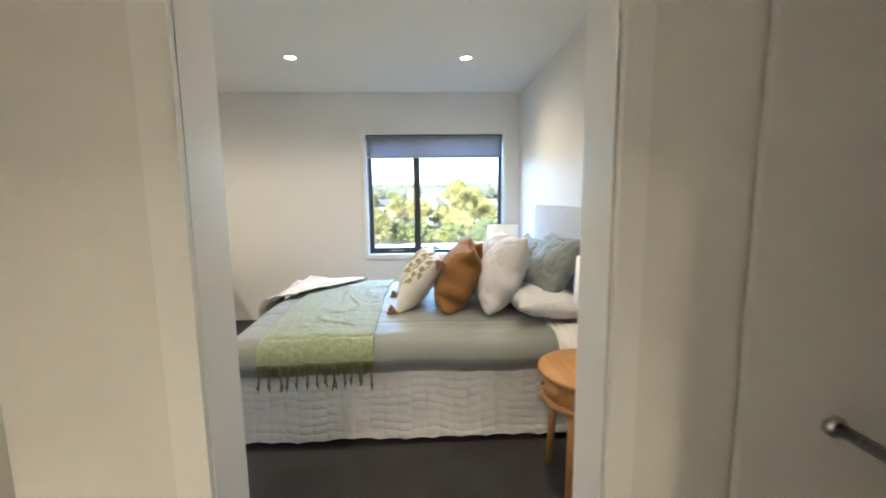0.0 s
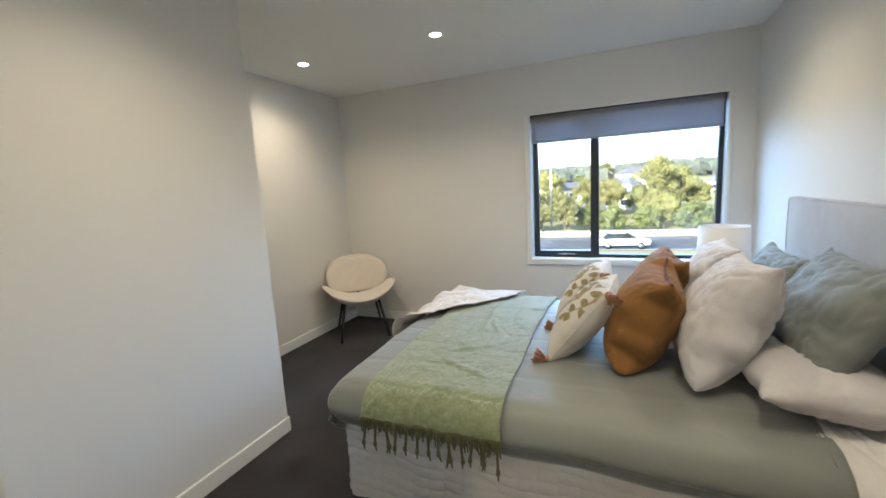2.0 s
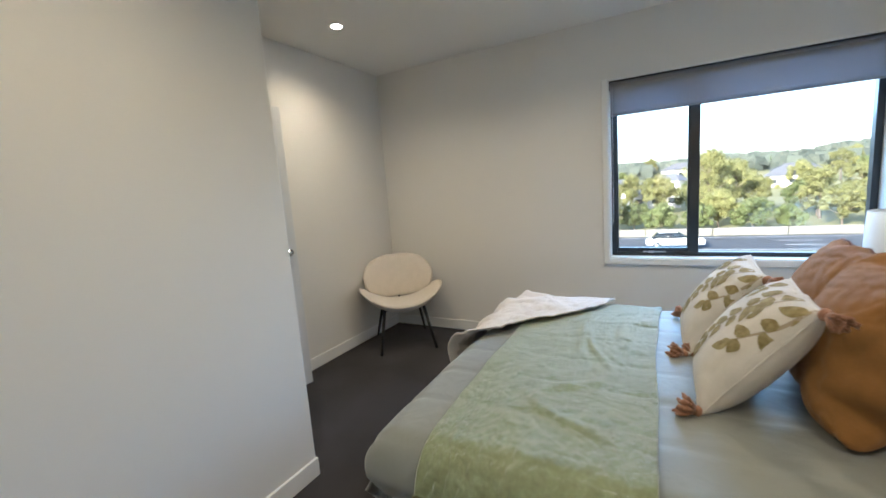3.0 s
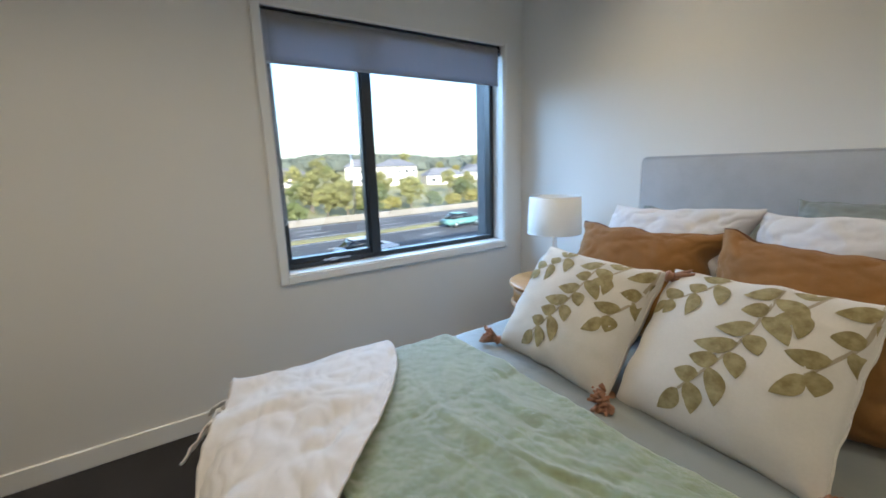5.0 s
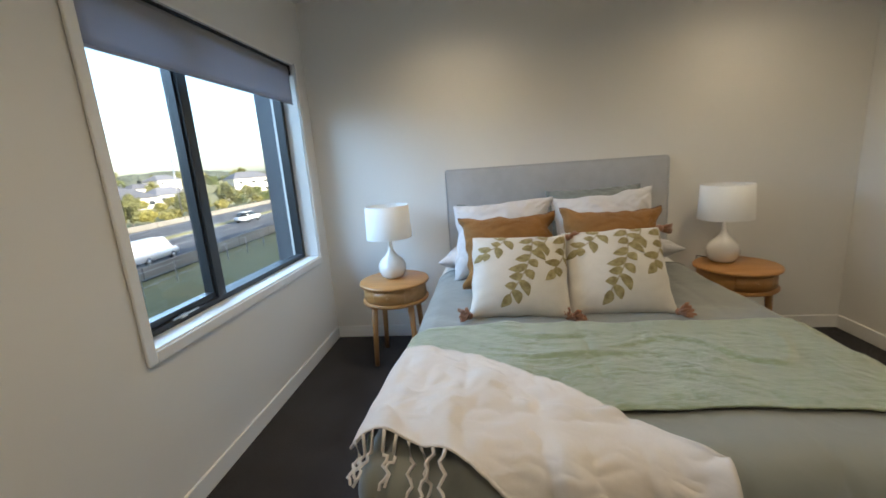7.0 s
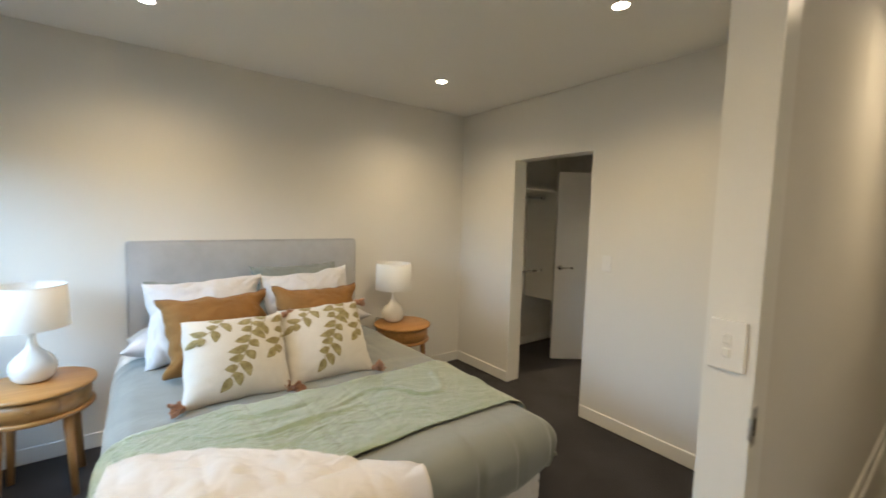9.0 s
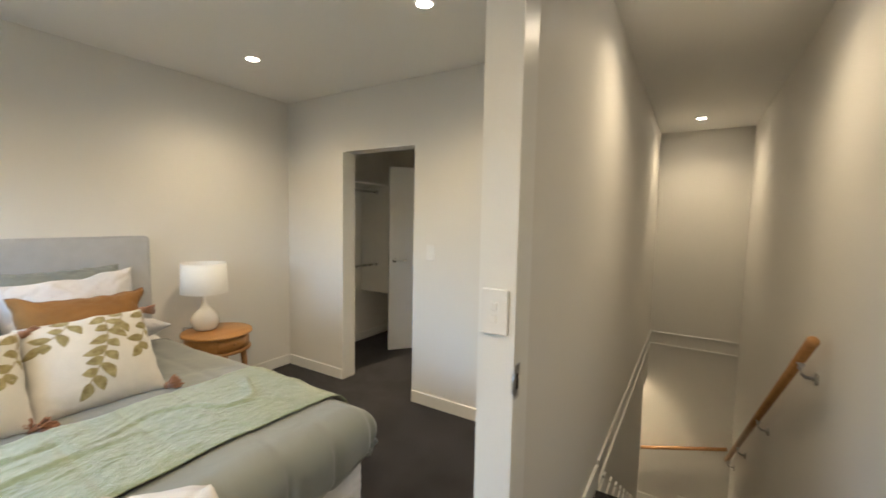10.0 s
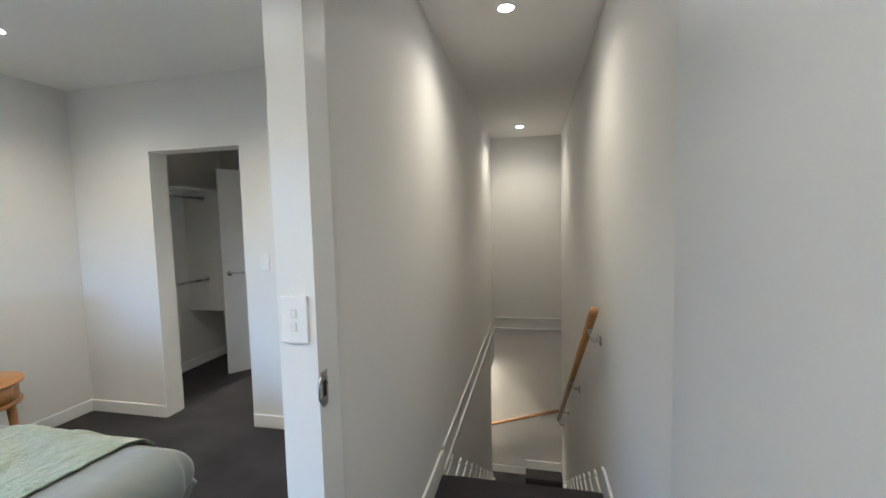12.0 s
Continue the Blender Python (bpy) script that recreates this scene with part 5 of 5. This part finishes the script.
def car(label, paint, x, off, heading=3.4, van=False):
    c = thing("car", label, "car", pose(*along(x, off), GZ, 0, 0, heading), "cars on the motorway")
    def p(name, bm, mat, parent=c, lab="", m=None):
        o = part(name, bm, mat, parent, lab, True)
        o.matrix_parent_inverse = Matrix()
        if m is not None:
            o.matrix_basis = m
        return o
    L, W = (4.5, 0.86)
    bm = bmesh.new()
    prof = [(-2.2, 0.35), (-2.25, 0.62), (-2.1, 0.86), (-1.2, 0.95), (0.9, 0.97), (1.9, 0.88), (2.22, 0.7), (2.2, 0.35)]
    if van:
        prof = [(-2.25, 0.35), (-2.28, 0.9), (-2.2, 1.1), (1.3, 1.1), (2.1, 0.95), (2.25, 0.7), (2.2, 0.35)]
    ring = [[bm.verts.new((px, s * (W if pz < 0.9 else W - 0.04), pz)) for px, pz in prof] for s in (-1, 1)]
    n = len(prof)
    for i in range(n):
        j = (i + 1) % n
        bm.faces.new((ring[0][i], ring[0][j], ring[1][j], ring[1][i]))
    bm.faces.new(ring[0])
    bm.faces.new(ring[1][::-1])
    bmesh.ops.bevel(bm, geom=list(bm.edges), offset=0.06, segments=2, affect="EDGES")
    p("body", bm, paint)
    top = [(-1.75, 0.9), (-1.2, 1.42), (0.2, 1.46), (1.15, 0.92)] if not van else [(-2.2, 1.0), (-2.1, 1.95), (0.9, 1.95), (1.6, 1.0)]
    bm = bmesh.new()
    ring = [[bm.verts.new((px, s * (0.8 if pz < 1.05 else 0.66), pz)) for px, pz in top] for s in (-1, 1)]
    for i in range(4):
        j = (i + 1) % 4
        bm.faces.new((ring[0][i], ring[0][j], ring[1][j], ring[1][i]))
    bm.faces.new(ring[0])
    bm.faces.new(ring[1][::-1])
    p("cabin_glass", bm, paint if van else TINT)
    a, b = top[1], top[2]
    p("roof", box(a[0] - 0.02, b[0] + 0.02, -0.67, 0.67, a[1], b[1] + 0.04, bevel=0.03), paint)
    for wx in (-1.35, 1.4):
        for s in (-1, 1):
            w = p("wheel", tube([(0, -0.1, 0), (0, 0.1, 0)], 0.32, 18), RUBBER, m=Matrix.Translation((wx, s * 0.76, 0.32)))
            p("rim", tube([(0, s * 0.101, 0), (0, s * 0.108, 0)], 0.2, 14), STEEL, w)
    for s in (-1, 1):
        p("headlight", box(2.12, 2.24, s * 0.62 - 0.14, s * 0.62 + 0.14, 0.66, 0.78, bevel=0.02), PLASTIC)
    return c


SILVER = surface("car_silver", (0.55, 0.56, 0.57), 0.3, 0.02, coat=0.5)
TEAL = surface("car_green", (0.10, 0.22, 0.20), 0.3, 0.02, coat=0.5)
WHITEC = surface("car_white", (0.75, 0.75, 0.74), 0.3, 0.02, coat=0.5)
car("silver sedan on the near carriageway of the motorway", SILVER, 8.8, 24.2)
car("dark green hatchback on the motorway", TEAL, 22.8, 31.0)
car("white sedan on the motorway", WHITEC, -0.5, 36.9)
car("white van on the near carriageway", WHITEC, 26.5, 25.0, van=True)
car("silver car far along the motorway", SILVER, 52.0, 30.8)


# trees: a few grown kinds, copied along the far side
def tree_parts(seed, h, spread, leaf_mat, n_clump, leaf=0.155):
    rnd = random.Random(seed)
    trunk = bmesh.new()
    crown_at = []
    base_h = h * rnd.uniform(0.3, 0.42)
    add_tube(trunk, [(0, 0, -0.3), (0.1 * rnd.uniform(-1, 1), 0.1, base_h * 0.5), (0.2 * rnd.uniform(-1, 1), 0, base_h), (0, 0, h * 0.75)], 0.028 * h, 8, 0.008 * h)
    for i in range(8):
        a, z = i * 2.4 + rnd.uniform(-0.4, 0.4), base_h * 0.7 + (h * 0.6) * i / 8
        r = spread * rnd.uniform(0.5, 0.95) * (1 - 0.45 * i / 8)
        tip = Vector((r * math.cos(a), r * math.sin(a), min(h * 0.93, z + r * 0.55)))
        add_tube(trunk, [(0, 0, z * 0.92), tip * 0.5 + Vector((0, 0, z * 0.45)), tip], 0.010 * h, 6, 0.003 * h)
        crown_at.append((tip, spread * rnd.uniform(0.2, 0.34)))
    crown_at.append((Vector((0, 0, h * 0.88)), spread * 0.4))
    for i in range(n_clump):
        a, r = rnd.uniform(0, 6.28), spread * rnd.uniform(0.1, 0.85)
        crown_at.append((Vector((r * math.cos(a), r * math.sin(a), h * rnd.uniform(0.28, 0.95) * (1 - 0.25 * (r / spread) ** 2))), spread * rnd.uniform(0.13, 0.27)))
    verts, faces = [], []
    for c, r in crown_at:
        for k in range(int(230 * (r / (spread * 0.3)) ** 2)):
            d = Vector((rnd.gauss(0, 1), rnd.gauss(0, 1), rnd.gauss(0, 0.8))).normalized()
            p = c + d * r * rnd.uniform(0.55, 1.05)
            n = (d + Vector((rnd.uniform(-0.6, 0.6), rnd.uniform(-0.6, 0.6), rnd.uniform(-0.2, 0.7)))).normalized()
            s = n.orthogonal().normalized()
            t = n.cross(s)
            q = leaf * rnd.uniform(0.6, 1.4)
            i0 = len(verts)
            verts += [p - s * q, p + t * q * 0.7 + n * q * 0.15, p + s * q, p - t * q * 0.7 + n * q * 0.15]
            faces.append((i0, i0 + 1, i0 + 2, i0 + 3))
    me = bpy.data.meshes.new("crown")
    me.from_pydata([tuple(v) for v in verts], [], faces)
    me.materials.append(leaf_mat)
    return mesh_of("trunk", trunk, BARK, True), me


KINDS = [tree_parts(1, 7.0, 3.2, LEAVES[0], 34), tree_parts(2, 5.0, 2.9, LEAVES[1], 30), tree_parts(3, 9.5, 3.2, LEAVES[0], 38),
         tree_parts(4, 3.2, 2.4, LEAVES[2], 14, 0.14), tree_parts(5, 12.0, 3.7, LEAVES[0], 40, 0.15)]
TREE_LABELS = ("olive green roadside tree with a rounded uneven crown", "dark green bushy tree beside the motorway", "tall olive green tree with an open crown",
               "low golden green shrub beside the motorway", "tall spreading gum tree with open crown beyond the motorway")


def tree(kind, x, y, scale, turn):
    t = thing("tree" if kind != 3 else "shrub", TREE_LABELS[kind], "tree" if kind != 3 else "shrub", pose(x, y, ground_height(x, y), 0, 0, turn) @ Matrix.Diagonal((scale, scale, scale, 1)), "roadside trees")
    for name, me in zip(("trunk", "crown"), KINDS[kind]):
        o = new(name, me)
        o.parent = t
    return t


rt = random.Random(17)
for k in range(58):                                      # belt behind the barrier
    x = -34 + k * 3.0 + rt.uniform(-1, 1)
    tall = x < 18
    tree(rt.choice((0, 1, 3, 3)) if not tall else rt.choice((0, 1, 1, 0)), x, 49 + SLOPE * x + rt.uniform(0, 4), rt.uniform(0.5, 0.75), rt.uniform(0, 360))
for k in range(46):
    x = -46 + k * 4.0 + rt.uniform(-2, 2)
    y = 60 + SLOPE * x + rt.uniform(0, 14)
    tree(rt.choice((0, 1, 2, 0)) if x < 30 else rt.choice((3, 1, 3, 0)), x, y, rt.uniform(0.65, 1.0) * (1.0 if x < 30 else 0.8), rt.uniform(0, 360))
tree(4, 3.6, 57.0, 0.80, 40)
tree(4, 7.0, 61.0, 0.66, 140)
tree(2, -14.0, 57.0, 0.85, 10)
tree(2, 15.0, 60.0, 0.68, 70)
for k in range(70):                                      # scattered further off
    x, y = rt.uniform(-120, 330), rt.uniform(95, 260)
    tree(rt.choice((0, 1, 2, 0, 3)), x, y, rt.uniform(0.8, 1.2), rt.uniform(0, 360))

# far woods on the hills
rnd = random.Random(3)
verts, faces = [], []
for k in range(8000):
    x, y = rnd.uniform(-500, 900), rnd.uniform(230, 760)
    if nz(x / 120, y / 120, 9) < -0.45:
        continue
    z = ground_height(x, y)
    for q in range(3):
        r = rnd.uniform(2.0, 4.5)
        p = Vector((x + rnd.uniform(-3, 3), y + rnd.uniform(-3, 3), z + rnd.uniform(0.5, 5)))
        i0 = len(verts)
        n = Vector((rnd.uniform(-1, 1), -1, rnd.uniform(-0.2, 1))).normalized()
        s = n.orthogonal().normalized()
        t = n.cross(s)
        verts += [tuple(p - s * r), tuple(p + t * r), tuple(p + s * r), tuple(p - t * r)]
        faces.append((i0, i0 + 1, i0 + 2, i0 + 3))
me = bpy.data.meshes.new("far_woods")
me.from_pydata(verts, [], faces)
# distance haze is put into the colour: a duller, greyer green
me.materials.append(foliage("leaves_hazed", (0.12, 0.135, 0.11)))
tagged(new("far_woods", me), "distant wooded hills, green greyed to stand for haze", "woods", "", "stuff")


def house(x, y, turn, w, d, h, storeys=1):
    g = thing("house", "pale weatherboard suburban house with a dark pitched roof", "house", pose(x, y, ground_height(x, y) - 0.2, 0, 0, turn), "suburban houses")
    def p(name, bm, mat, parent=g, lab=""):
        o = part(name, bm, mat, parent, lab)
        o.matrix_parent_inverse = Matrix()
        return o
    p("wall", box(-w / 2, w / 2, -d / 2, d / 2, 0, h), HOUSE)
    bm = bmesh.new()
    e = 0.5
    v = [bm.verts.new(c) for c in ((-w / 2 - e, -d / 2 - e, h), (w / 2 + e, -d / 2 - e, h), (w / 2 + e, d / 2 + e, h), (-w / 2 - e, d / 2 + e, h), (-w / 2 + d * 0.35, 0, h + d * 0.28), (w / 2 - d * 0.35, 0, h + d * 0.28))]
    for f in ((0, 1, 5, 4), (2, 3, 4, 5), (1, 2, 5), (3, 0, 4), (3, 2, 1, 0)):
        bm.faces.new([v[i] for i in f])
    p("roof", bm, ROOFD, g, "dark pitched roof")
    for s in range(storeys):
        for k in range(3):
            cx = -w / 2 + w * (k + 0.5) / 3
            z = 0.9 + 2.7 * s
            wn_ = p("window", box(cx - 0.8, cx + 0.8, -d / 2 - 0.06, -d / 2 + 0.05, z, z + 1.2), TRIM)
            p("pane", box(cx - 0.72, cx + 0.72, -d / 2 - 0.08, -d / 2 - 0.06, z + 0.08, z + 1.12), HGLASS, wn_)
    return g


rh = random.Random(8)
for k in range(26):
    x = -40 + k * 9.5 + rh.uniform(-3, 3)
    y = rh.uniform(84, 150) + (0 if k % 2 else 22)
    st = rh.choice((1, 1, 2))
    house(x, y, rh.uniform(-35, 35), rh.uniform(9, 14), rh.uniform(7, 9), 2.8 * st, st)
house(-3.2, 82, 12, 8, 7, 2.9)

# outer shell, seen only round the window; unseen rest added to shade near lanes
bm = box(-45.0, WX0 - 0.006, 0.2, 0.32, GZ - 0.4, 5.0)
add_box(bm, WX1 + 0.006, 38.0, 0.2, 0.32, GZ - 0.4, 5.0)
add_box(bm, WX0 - 0.006, WX1 + 0.006, 0.2, 0.32, GZ - 0.4, WZ0 - 0.006)
add_box(bm, WX0 - 0.006, WX1 + 0.006, 0.2, 0.32, WZ1 + 0.006, 5.0)
add_box(bm, -45.0, -44.8, -11.0, 0.2, GZ - 0.4, 5.0)
add_box(bm, 37.8, 38.0, -11.0, 0.2, GZ - 0.4, 5.0)
add_box(bm, -45.0, 38.0, -11.2, -11.0, GZ - 0.4, 5.0)
fold("facade", bm, CLAD, "dark grey clad outer wall, extended unseen to shade the road", "wall")
fold("roof", box(-45.3, 38.3, -11.5, 0.40, 5.0, 5.2), CLAD, "dark flat slab added unseen to shade the road", "roof")
